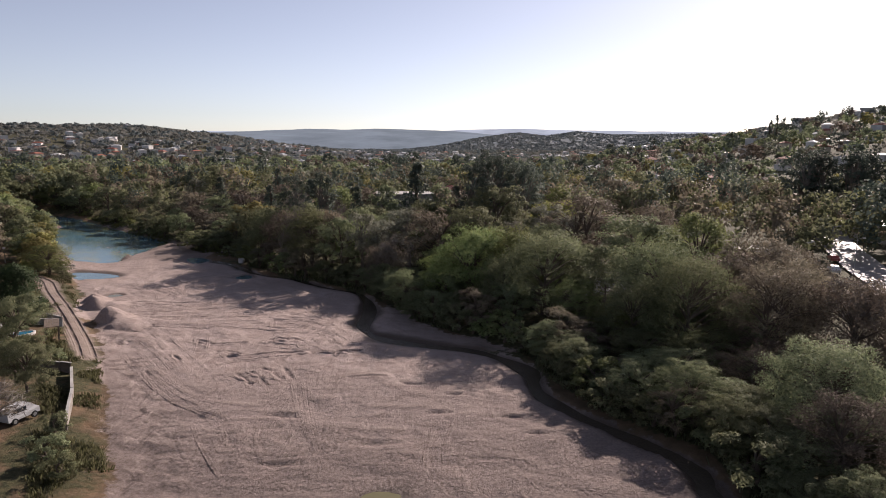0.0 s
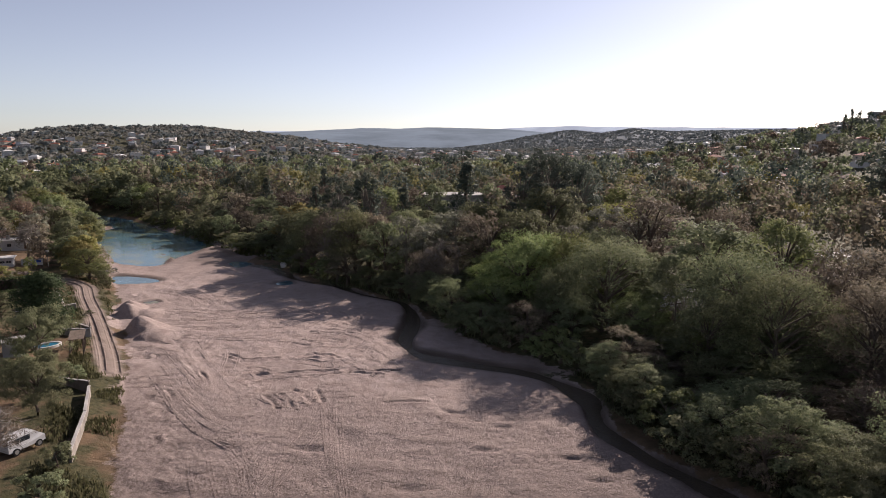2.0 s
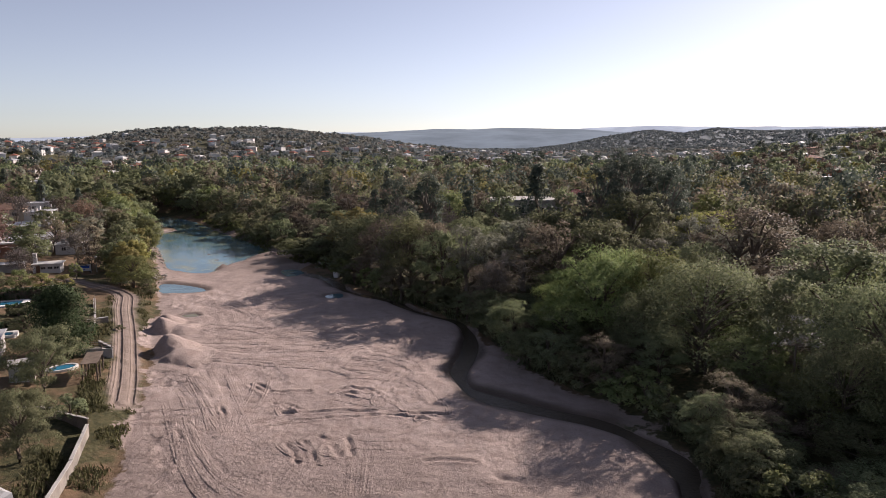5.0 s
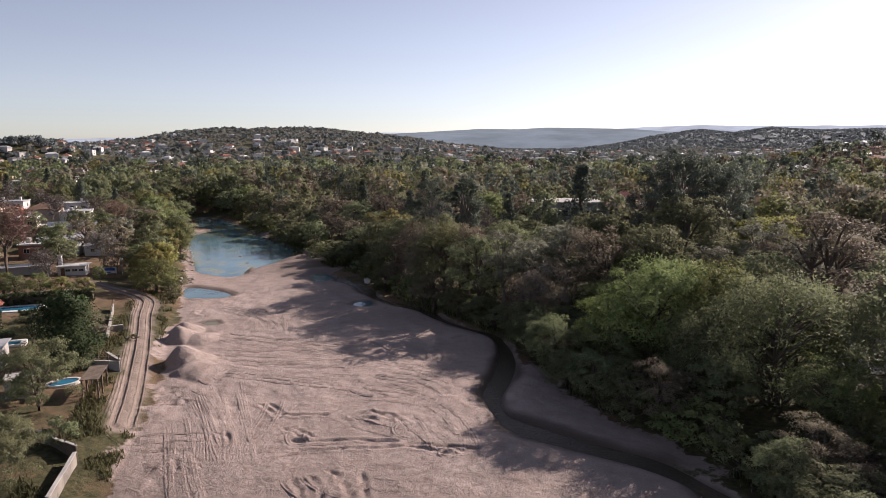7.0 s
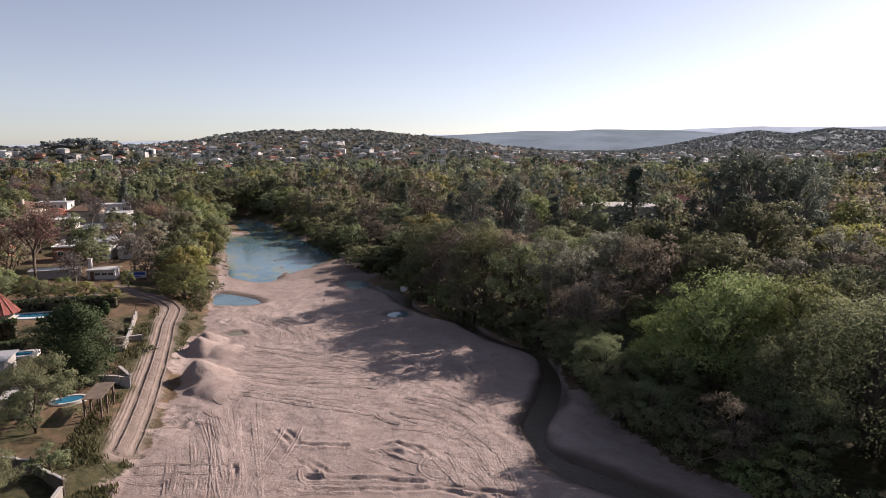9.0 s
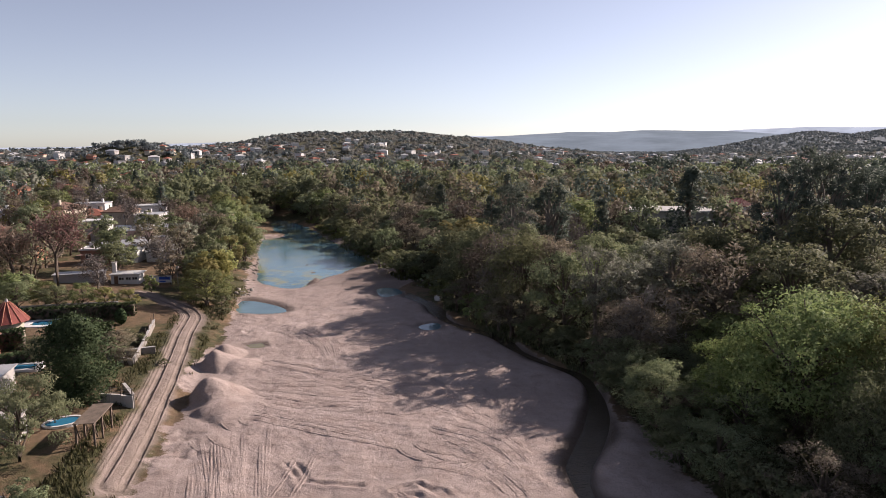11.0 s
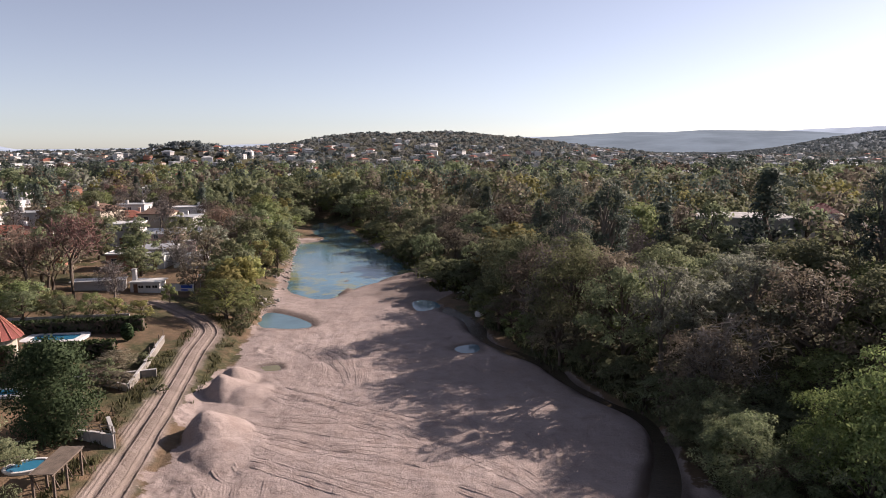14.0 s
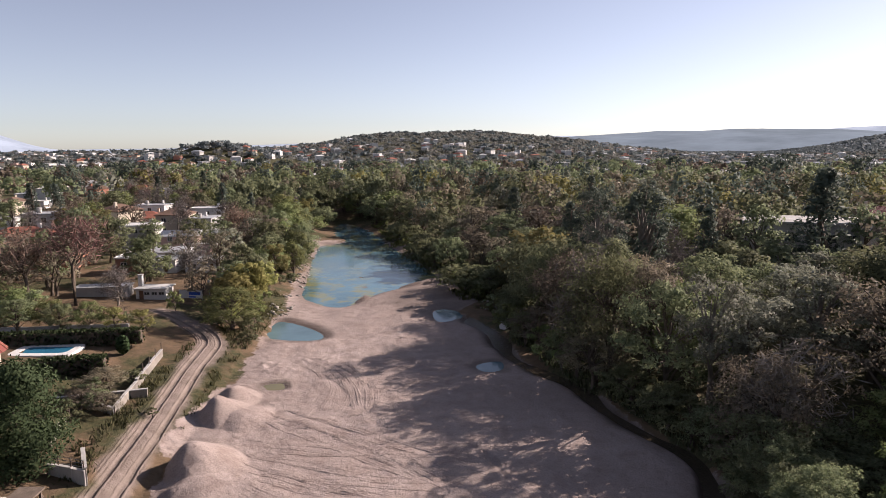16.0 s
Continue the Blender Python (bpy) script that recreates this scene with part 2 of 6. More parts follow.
def rounded(points, times=2, closed=False):
    """Corners cut twice, so that a line of few points bends softly."""
    for _ in range(times):
        pairs = list(zip(points, points[1:] + points[:1])) if closed else list(zip(points, points[1:]))
        cut = [q for (ax, ay), (bx, by) in pairs for q in ((ax * 0.75 + bx * 0.25, ay * 0.75 + by * 0.25), (ax * 0.25 + bx * 0.75, ay * 0.25 + by * 0.75))]
        points = cut if closed else [points[0]] + cut + [points[-1]]
    return points


# The two sides of the dry riverbed: x at given y.
BED_Y = [-200, 30, 39, 45, 56, 66, 77, 92, 104, 112, 120, 128, 140, 152, 168, 188, 206, 230, 262]
BED_L = [60, -21, -26, -30, -36, -41, -47.5, -57, -65, -70, -74.5, -80, -88, -97, -108, -124, -138, -156, -182]
BANK_Y = [-200, 30, 39, 47, 55, 64, 74, 80, 85, 92, 100, 110, 116, 122, 127, 136, 147, 155, 166, 180, 191, 207, 226, 242, 262]
BANK_R = [160, 31, 25.6, 25.6, 18.2, 14.4, 12.6, 8, 2.5, -4, -8.5, -13.5, -20, -27, -34, -44, -50, -59, -70, -84, -97, -110, -127, -146, -172]
STREAM = rounded([(40, 8), (28, 28), (22.8, 38), (23.6, 44.8), (18.8, 51), (14.2, 56.6), (11.2, 62.4), (12.0, 70.2), (6.8, 76.4), (-1.5, 79.3), (-8.6, 82.0), (-12.2, 87.5), (-11.8, 96), (-12.2, 101), (-13.8, 107.5), (-16.2, 112.5), (-21.5, 115.2), (-26, 118.8), (-30, 124), (-36, 126.5), (-42, 130), (-46.5, 138), (-54, 143.5), (-60, 147)])
LAKE = rounded([(-77, 138.5), (-88, 141.5), (-94, 149), (-101, 158), (-112, 171), (-119, 181), (-129, 195), (-124, 203.5), (-136, 211), (-152, 230), (-165, 246), (-158, 252), (-138, 230), (-127, 221), (-110, 203), (-91, 187), (-73, 169.5), (-74, 163), (-78, 154), (-76, 144)], 2, True)
POND = rounded([(-81.5, 126.5), (-81, 130.5), (-74, 129.5), (-68, 127), (-67, 123.5), (-72, 120.8), (-76, 120.2)], 2, True)
POOLS = [rounded([(-63.5, 147), (-58.5, 148), (-56, 144), (-56.5, 140.3), (-59, 140)], 2, True), rounded([(-44.5, 124.6), (-41.7, 128.6), (-39.4, 124.6), (-41.7, 122.4)], 2, True), rounded([(-62.4, 106.6), (-60.7, 109.3), (-58.1, 107.2), (-60.3, 105.6)], 2, True), rounded([(-7.5, 37.2), (-5, 39.6), (-1.8, 39.4), (-3, 37.2)], 2, True)]
TRACK = rounded([(-45.8, 71), (-49.2, 76.2), (-53.4, 82), (-58.4, 88.8), (-62.2, 93.8), (-66.2, 99), (-70.2, 104), (-73.4, 108.6), (-76.5, 113), (-84, 116), (-92, 117)])
# Heaps of sand: x, y, height, radius.
HEAPS = [(-52.2, 89.2, 2.35, 3.9), (-49.6, 87.2, 0.9, 4.4), (-59.4, 98.2, 1.7, 3.3), (-57.0, 98.4, 0.9, 3.4), (-61.4, 101.8, 1.3, 2.8)]
# Sandbars in the shallow end of the lake: x, y, half length, half width, turn.
BARS = [(-75.5, 163, 6, 1.6, 1.0), (-75.5, 147.5, 4.5, 1.3, 0.6), (-84, 156, 3.0, 0.8, 0.9), (-90, 164, 2.6, 0.7, 0.8)]
# Fans of wheel tracks: the first and the last line of each, and how many lie between.
SWEEPS_A = [([(-53.4, 96.7), (-43.3, 101.2), (-33.9, 108.1)], [(-44.7, 86.8), (-34.0, 85.9), (-24.8, 84.2)], 13), ([(-30.4, 99.4), (-22.2, 96.8), (-16.4, 91.5)], [(-24.8, 84.2), (-19.3, 83.9), (-14.4, 80.4)], 8), ([(-19.9, 79.9), (-16.4, 76.5), (-13.5, 73.4)], [(-15.3, 83.8), (-12.6, 79.3), (-10.6, 76.3)], 9), ([(-60.8, 112.6), (-54.0, 109.1), (-51.8, 103.5)], [(-57.6, 117.3), (-50.7, 113.4), (-45.8, 107.2)], 5), ([(-46.9, 80.9), (-39.5, 73.6), (-34.6, 66.5)], [(-41.8, 85.9), (-33.6, 75.5), (-28.1, 68.1)], 8), ([(-55.7, 98.8), (-42.7, 98.3), (-32.2, 96.0)], [(-55.3, 103.1), (-42.1, 102.6), (-28.8, 101.4)], 8)]
SWEEPS_B = [([(-64.7, 114.6), (-59.0, 112.8), (-54.3, 108.7)], [(-63.0, 118.0), (-54.0, 115.6), (-50.1, 111.4)], 5), ([(-56.3, 124.4), (-46.8, 124.3), (-46.9, 132.3)], [(-53.1, 109.7), (-43.5, 113.1), (-36.6, 118.8)], 7), ([(-17.7, 64.7), (-14.3, 53.0), (-10.0, 41.9)], [(-15.5, 64.8), (-12.6, 53.1), (-9.2, 41.9)], 2), ([(-23.7, 55.1), (-20.0, 50.9), (-18.0, 46.1)], [(-24.4, 53.1), (-21.5, 49.0), (-20.2, 44.9)], 3), ([(-42.5, 77.7), (-30.9, 62.2), (-23.6, 57.9)], [(-42.4, 73.0), (-30.0, 56.1), (-22.3, 51.3)], 4)]
# Single furrows that a loader dug.
RUTS_A = [[(-28.7, 73.1), (-23.4, 74.5), (-18.8, 75.5)], [(-27.8, 71.5), (-22.2, 73.0), (-17.3, 74.7)], [(-17.5, 75.3), (-14.0, 75.4), (-10.8, 75.7)], [(-35.8, 80.3), (-33.8, 79.0), (-32.1, 77.2)], [(-35.0, 80.7), (-33.7, 79.8), (-32.1, 78.2)], [(-32.4, 78.0), (-30.0, 78.5), (-27.7, 79.3)], [(-30.3, 75.3), (-28.9, 74.9), (-28.0, 74.1)], [(-29.7, 75.8), (-28.1, 75.1), (-26.9, 74.4)], [(-25.0, 79.4), (-24.5, 80.4), (-23.5, 81.1)], [(-23.5, 81.1), (-22.1, 80.6), (-20.8, 80.1)], [(-24.1, 79.0), (-22.9, 79.6), (-22.2, 79.1)], [(-22.2, 81.0), (-20.8, 80.8), (-19.5, 79.4)]]
RUTS_B = [[(-23.0, 104.0), (-21.4, 101.8), (-20.8, 98.7)], [(-25.3, 103.3), (-23.6, 101.5), (-23.0, 99.2)], [(-32.2, 104.0), (-29.8, 101.8), (-27.9, 99.7)], [(-13.4, 78.5), (-12.6, 79.6), (-11.4, 78.6)], [(-17.3, 74.7), (-15.3, 74.6), (-12.7, 74.1)], [(-24.8, 66.4), (-23.5, 64.9), (-22.2, 63.0)], [(-23.3, 67.0), (-21.7, 65.4), (-20.7, 63.4)], [(-22.3, 68.6), (-20.7, 67.5), (-19.0, 65.1)], [(-19.8, 69.3), (-18.7, 67.4), (-17.9, 65.6)], [(-36.1, 71.8), (-35.3, 73.0), (-33.9, 71.2)], [(-37.0, 67.1), (-35.8, 65.9), (-35.0, 65.1)], [(-10.9, 65.5), (-8.6, 66.1), (-6.3, 65.8)]]
# Shallow hollows: x, y, half length, half width.
PITS = [(-16.3, 54.2, 1.8, 0.5), (-5.7, 48.1, 1.9, 0.7), (-13.9, 43.4, 2.2, 0.5), (-25.0, 48.6, 1.0, 0.4), (2.1, 60.6, 1.2, 0.4), (0.3, 55.5, 1.2, 0.4), (8.1, 54.7, 1.2, 0.35), (4.3, 45.3, 1.5, 0.5), (10.3, 50.8, 1.0, 0.35), (-3.6, 63.8, 1.4, 0.4)]
ROAD = rounded([(70, 40), (76, 80), (82, 107), (91, 132), (101, 158), (118, 190), (150, 235)])


def bands(angle, known):
    return np.interp(angle, [a for a, _ in known], [h for _, h in known])


# Hills: the turn from +y towards -x in degrees, and the crest's height there.
HILL_TOWN = [(-10, 0), (8, 2), (14, 16), (19, 32), (24, 42), (29, 45), (34, 43), (37, 34), (39, 26), (44, 17), (60, 14), (90, 12)]
HILL_EAST = [(-90, 66), (-50, 66), (-36, 60), (-30, 46), (-26, 34), (-20, 22), (-15, 14), (-11, 4), (-7, 0), (0, 0)]
HILL_MID = [(-40, 50), (-19, 54), (-14, 50), (-11, 58), (-8.5, 44), (-6, 54), (-2.5, 36), (1, 12), (4, 0), (8, 0)]


def land(x, y):
    """Height of the land without the riverbed's small relief."""
    x, y = np.asarray(x, float), np.asarray(y, float)
    out_l = (np.interp(y, BED_Y, BED_L) - x) * 0.78
    out_r = (x - np.interp(y, BANK_Y, BANK_R)) * 0.78
    left = np.interp(out_l, [0, 2.5, 5, 10, 16, 30, 60, 150], [0, 0.9, 1.5, 1.9, 2.7, 3.5, 4.4, 5.0])
    right = np.interp(out_r, [0, 2, 6, 16, 50, 120, 250], [0, 0.5, 1.3, 2.0, 2.8, 4.0, 5.0])
    beyond = step(y, 225, 285)
    z = np.maximum(left, right) * (1 - beyond) + 4.5 * beyond
    z = z + (fbm(x, y, 14, 3) - 0.5) * 0.8 * step(np.maximum(out_l, out_r), 3, 14)
    r, turn = np.hypot(x, y), np.degrees(np.arctan2(-x, np.maximum(y, 1e-3)))
    turn = np.where(y < 0, np.sign(-x) * 90, turn)
    rough = 0.82 + 0.36 * fbm(x, y, 160, 9)
    z = z + bands(turn, HILL_TOWN) * step(r, 560, 1350) * (1 - 0.8 * step(r, 1350, 2200)) * rough
    z = z + bands(turn, HILL_EAST) * step(r, 300, 680) * (1 - step(r, 900, 1500)) * rough
    z = z + bands(turn, HILL_MID) * step(r, 1100, 2000) * (1 - step(r, 2300, 3200)) * (0.9 + 0.2 * fbm(x, y, 300, 5))
    knoll = np.hypot(x + 560, y - 540)
    return z + 22 * np.exp(-((knoll / 65) ** 2))


def press(x, y, dz, line, deep):
    """Presses one wheel's rut into dz along a line, with a lip on both sides."""
    xs, ys = [p[0] for p in line], [p[1] for p in line]
    near = (x > min(xs) - 1.2) & (x < max(xs) + 1.2) & (y > min(ys) - 1.2) & (y < max(ys) + 1.2)
    if near.any():
        d = line_distance(x[near], y[near], line) + 0.3 * (vnoise(x[near], y[near], 0.7, 83) - 0.5)
        worn = 0.15 + 1.25 * vnoise(x[near], y[near], 1.1, 84)
        dz[near] += deep * worn * (0.5 * np.exp(-(((np.abs(d) - 0.46) / 0.22) ** 2)) - np.exp(-((d / 0.21) ** 2)))


def bed(x, y):
    """Sand, wet, grass and track masks, and the change of height within the bed."""
    out_l = (np.interp(y, BED_Y, BED_L) - x) * 0.78
    out_r = (x - np.interp(y, BANK_Y, BANK_R)) * 0.78
    out = np.maximum(out_l, out_r)
    near = (y > 10) & (y < 275)
    wob = (fbm(x, y, 6, 21) - 0.5) * 5.0
    sand = (1 - step(out + wob, -0.8, 1.6)) * (1 - step(y - 0.25 * (x + 130), 196, 208))
    dz = (fbm(x, y, 9, 1) - 0.5) * 0.5 * sand + (fbm(x, y, 1.3, 61, 2) - 0.5) * 0.12 * sand
    dz = dz + (fbm(x, y + 0.6 * x, 3.2, 2, 3) - 0.5) * 0.28 * sand
    stream = line_distance(x, y, STREAM)
    half = 0.35 + 1.5 * vnoise(x, y, 5, 6)
    flat = 1 - step(stream, half + 0.4, half + 2.5)
    dz = dz * (1 - 0.8 * flat) - 0.75 * (1 - step(stream, half * 0.5, half + 0.7))
    wet = 1 - step(stream + wob * 0.5, half, half + 1.6)
    lake_d = np.full(np.shape(x), 1e9)
    for ring, depth in [(LAKE, 1.0), (POND, 0.7)] + [(p, 0.22) for p in POOLS]:
        d = line_distance(x, y, ring + ring[:1])
        d = np.where(inside(x, y, ring), -d, d)
        lake_d = np.minimum(lake_d, d)
        dz = dz * step(d, -0.5, 2.5)
        dz = dz - (depth + 0.1) * (1 - step(d, -3.0 if depth > 0.5 else -1.2, 0.6))
    wet = np.maximum(wet, 0.65 * (1 - step(lake_d + wob * 0.3, 0.0, 1.2)))
    # Wet flats by the lake, with the trees' shade painted into the same darkening.
    mud_shade = step(y, 137, 147) * step(x, -86, -74) * (0.35 + 0.65 * step(fbm(x, y, 7, 31), 0.35, 0.6))
    wet = np.maximum(wet, 0.7 * mud_shade)
    pile = np.zeros(np.shape(x))
    for cx, cy, high, wide in HEAPS:
        lee = step(-(x - cx) * 0.75 - (y - cy) * 0.65, -0.6, 2.4)
        d = np.hypot(x - cx, y - cy) / wide * (1 + 0.9 * lee) * (0.93 + 0.14 * vnoise(x, y, 3.0, 8))
        pile = np.maximum(pile, high * np.clip(1.16 - np.sqrt(d * d + 0.0256), 0, 1))
        sand = np.maximum(sand, 1 - step(d, 0.85, 1.1))
    dz = dz + pile
    for cx, cy, along, across, turn in BARS:
        u = (x - cx) * math.cos(turn) + (y - cy) * math.sin(turn)
        v = -(x - cx) * math.sin(turn) + (y - cy) * math.cos(turn)
        d = np.hypot(u / along, v / across) + wob * 0.08
        dz = dz + 0.95 * (1 - step(d, 0.45, 1.15)) * (lake_d < 0)
    # Beyond the stream the bank is dark earth but for one sandy point.
    over = x - np.interp(y, [q for _, q in STREAM], [q for q, _ in STREAM])
    sand = sand * (1 - step(over, 0.9, 2.2) * np.maximum(1 - step(y, 74, 79), step(y, 98, 103)))
    clod = np.exp(-((out_l + 1.0) / 3.5) ** 2) * step(fbm(x, y, 3.0, 51), 0.42, 0.62)
    dz = dz + clod * (fbm(x, y, 1.6, 52, 3) - 0.42) * 0.9
    for ruts, deep in ((RUTS_A, 0.19), (RUTS_B, 0.17)):
        for line in ruts:
            press(x, y, dz, rounded(line), deep)
    for cx, cy, along, across in PITS:
        dz = dz - 0.3 * np.exp(-(((x - cx) / along) ** 2) - (((y - cy) / across) ** 2))
    dz = dz + (fbm(x * 0.35, y, 1.9, 71, 2) - 0.5) * 0.34 * sand * (1 - step(y - 0.3 * x, 60, 72))
    dt = line_distance(x, y, TRACK)
    track = 1 - step(dt + (fbm(x, y, 2.5, 12) - 0.5) * 1.8, 1.15, 2.1)
    lane = np.exp(-(((dt - 0.8) / 0.26) ** 2))
    dz = dz - 0.22 * lane * track
    grass = 0.18 + 0.5 * step(fbm(x, y, 11, 14), 0.4, 0.7) + 0.35 * step(out_r, 0, 4) + 0.25 * (1 - step(np.abs(out_l - 3), 1, 4))
    grass = np.where(out_r > 0, np.maximum(grass, 0.75), grass)
    grass = np.maximum(grass, step(np.hypot(x, y), 260, 420))
    # Mask of the painted haze tint, growing with distance.
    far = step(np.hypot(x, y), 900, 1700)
    wet = wet * sand
    return sand, wet, np.clip(grass, 0, 1), track * (1 - sand * 0.6), far, dz * near


def spread(low, fine_low, fine_high, high, fine, grow):
    """Lines of a grid: evenly fine in the middle, wider and wider outwards."""
    line = list(np.arange(fine_low, fine_high, fine))
    gap, v = fine, line[-1]
    while v < high:
        gap *= grow
        v += gap
        line.append(v)
    gap, v, head = fine, line[0], []
    while v > low:
        gap *= grow
        v -= gap
        head.append(v)
    return np.array(head[::-1] + line)


def sheet(name, verts, faces, mat, smooth=True):
    me = bpy.data.meshes.new(name)
    me.from_pydata(verts, [], faces)
    if mat:
        me.materials.append(mat)
    if smooth:
        me.polygons.foreach_set("use_smooth", np.ones(len(me.polygons), bool))
    me.update()
    return me


def quad_mesh(name, verts, mat, normals=None):
    """A mesh of loose quads, four vertices each, quickly made."""
    n = len(verts) // 4
    me = bpy.data.meshes.new(name)
    me.vertices.add(4 * n)
    me.vertices.foreach_set("co", np.ascontiguousarray(verts, np.float32).ravel())
    me.loops.add(4 * n)
    me.loops.foreach_set("vertex_index", np.arange(4 * n, dtype=np.int32))
    me.polygons.add(n)
    me.polygons.foreach_set("loop_start", np.arange(0, 4 * n, 4, dtype=np.int32))
    me.polygons.foreach_set("use_smooth", np.ones(n, bool))
    me.materials.append(mat)
    me.update(calc_edges=True)
    if normals is not None:
        me.normals_split_custom_set_from_vertices(np.repeat(normals, 4, 0).astype(np.float32))
    return me


gx = spread(-4600, -64, 10, 4600, 0.2, 1.04)
gy = spread(-700, 44, 116, 4800, 0.2, 1.038)
GX, GY = np.meshgrid(gx, gy)
MASKS = bed(GX, GY)
GZ = land(GX, GY) + MASKS[5]
rows, cols = GX.shape
corner = (np.arange(rows - 1)[:, None] * cols + np.arange(cols - 1)[None]).ravel()
quads = np.stack([corner, corner + 1, corner + cols + 1, corner + cols], 1)
sandy = MASKS[0].ravel()[quads].mean(1) > 0.5
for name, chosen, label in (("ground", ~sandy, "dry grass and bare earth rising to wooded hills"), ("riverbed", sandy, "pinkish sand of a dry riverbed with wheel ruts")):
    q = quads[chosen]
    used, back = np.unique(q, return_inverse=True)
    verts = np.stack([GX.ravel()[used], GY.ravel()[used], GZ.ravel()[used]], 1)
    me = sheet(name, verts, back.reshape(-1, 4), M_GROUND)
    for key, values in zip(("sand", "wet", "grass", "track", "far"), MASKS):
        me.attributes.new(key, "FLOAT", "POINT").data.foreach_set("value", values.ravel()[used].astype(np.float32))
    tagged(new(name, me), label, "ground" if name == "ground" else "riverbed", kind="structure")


def height(x, y):
    """The ground's height under one place."""
    return float(land(x, y) + bed(np.array([float(x)]), np.array([float(y)]))[5][0])


def water(name, ring, z, mat, label, shallow=0.0):
    bm = bmesh.new()
    verts = [bm.verts.new((x, y, z)) for x, y in ring]
    bm.faces.new(verts)
    bmesh.ops.triangulate(bm, faces=bm.faces[:])
    for _ in range(2):
        bmesh.ops.subdivide_edges(bm, edges=bm.edges[:], cuts=1)
    me = bpy.data.meshes.new(name)
    bm.to_mesh(me)
    bm.free()
    xy = np.array([v.co[:2] for v in me.vertices])
    s = 1 - step(-np.where(inside(xy[:, 0], xy[:, 1], ring), -1, 1) * line_distance(xy[:, 0], xy[:, 1], ring + ring[:1]), 3, 16)
    me.attributes.new("shallow", "FLOAT", "POINT").data.foreach_set("value", s.astype(np.float32))
    me.materials.append(mat)
    return tagged(new(name, me), label, "water", kind="structure")


def grown(ring, by):
    cx, cy = np.mean(ring, 0)
    return [(x + (x - cx) / math.hypot(x - cx, y - cy) * by, y + (y - cy) / math.hypot(x - cx, y - cy) * by) for x, y in ring]


water("lake", grown(LAKE, 0.6), -0.34, M_LAKE, "still blue-green lake with patches of weed")
water("pond", grown(POND, 0.5), -0.30, M_POND, "small still pond in the sand")
for ring, mat in zip(POOLS, (M_POND, M_POND, M_PUDDLE, M_PUDDLE)):
    water("puddle", grown(ring, 0.3), -0.14, mat, "shallow puddle left in the sand")


def ribbon(name, line, half, z, mat, label, category, lift=None):
    """A strip along a line, level at z or laid lift above the land."""
    verts, faces = [], []
    for n, (x, y) in enumerate(line):
        ax, ay = line[max(n - 1, 0)]
        bx, by = line[min(n + 1, len(line) - 1)]
        s = math.hypot(bx - ax, by - ay)
        for k in (-1, -0.33, 0.33, 1):
            px, py = x - (by - ay) / s * half * k, y + (bx - ax) / s * half * k
            verts.append((px, py, z if lift is None else float(land(x, y)) + lift))
    for n in range(len(line) - 1):
        for k in range(3):
            faces.append((4 * n + k, 4 * n + k + 1, 4 * n + k + 5, 4 * n + k + 4))
    return tagged(new(name, sheet(name, verts, faces, mat)), label, category, kind="structure")


ribbon("stream", STREAM, 2.6, -0.42, M_STREAM, "narrow dark stream winding through the sand", "stream")
ribbon("road", ROAD, 4.2, 0, M_ASPHALT, "pale sunlit asphalt road", "road", 0.35)


# ---- wheel tracks pressed up in the sand ----
def wheel_lines():
    """Lines of single wheels and the height of their lips: fans of long sweeps, tight turns, and the track's own ruts."""
    rs = np.random.default_rng(45)
    out = []

    def run(x, y, turn, bend, length, lip, gauge=1.7):
        pts, other = [], []
        count = max(6, int(length / 0.4))
        sway = 0.05 * rs.normal()
        for k in range(count):
            pts.append((x, y))
            other.append((x - math.sin(turn) * gauge, y + math.cos(turn) * gauge))
            x, y = x + math.cos(turn) * length / count, y + math.sin(turn) * length / count
            turn += (bend + sway * math.sin(k * 0.3)) / count
        out.append((pts, lip))
        out.append((other, lip * (0.7 + 0.4 * rs.random())))

    for first, last, count in SWEEPS_A + SWEEPS_B:
        first, last = rounded(first, 4), rounded(last, 4)
        for k in range(3 * count):
            f, g = rs.random(), 0.16 * rs.normal()
            cut, end = int(len(first) * 0.45 * rs.random() ** 1.5), int(len(first) * (1 - 0.45 * rs.random() ** 1.5))
            sway, phase = 0.35 * rs.normal(), 6.28 * rs.random()
            line = []
            for n, (p, q) in enumerate(zip(first, last)):
                e = f + g * (n / len(first) - 0.5)
                line.append((p[0] * (1 - e) + q[0] * e + sway * math.sin(phase + 0.09 * n), p[1] * (1 - e) + q[1] * e + sway * math.cos(phase + 0.07 * n)))
            out.append((line[cut:end], 0.010 + 0.038 * rs.random() ** 1.5))
    for k in range(26):
        run(-48 + 36 * rs.random(), 62 + 34 * rs.random(), 6.28 * rs.random(), 1.5 * rs.normal(), 5 + 6 * rs.random(), 0.03 + 0.03 * rs.random())
    for k in range(5):
        run(-28 + 30 * rs.random(), 36 + 10 * rs.random(), 1.75 + 0.3 * rs.normal(), 0.6 * rs.normal(), 12 + 14 * rs.random(), 0.02 + 0.02 * rs.random())
    for gap in (-1.0, -0.65, 0.6, 0.95, 1.6):
        line = rounded(TRACK, 1)
        shift = []
        for n, (x, y) in enumerate(line):
            ax, ay = line[max(n - 1, 0)]
            bx, by = line[min(n + 1, len(line) - 1)]
            s = math.hypot(bx - ax, by - ay) + 1e-6
            shift.append((x - (by - ay) / s * gap, y + (bx - ax) / s * gap))
        out.append((shift, 0.06))
    return out


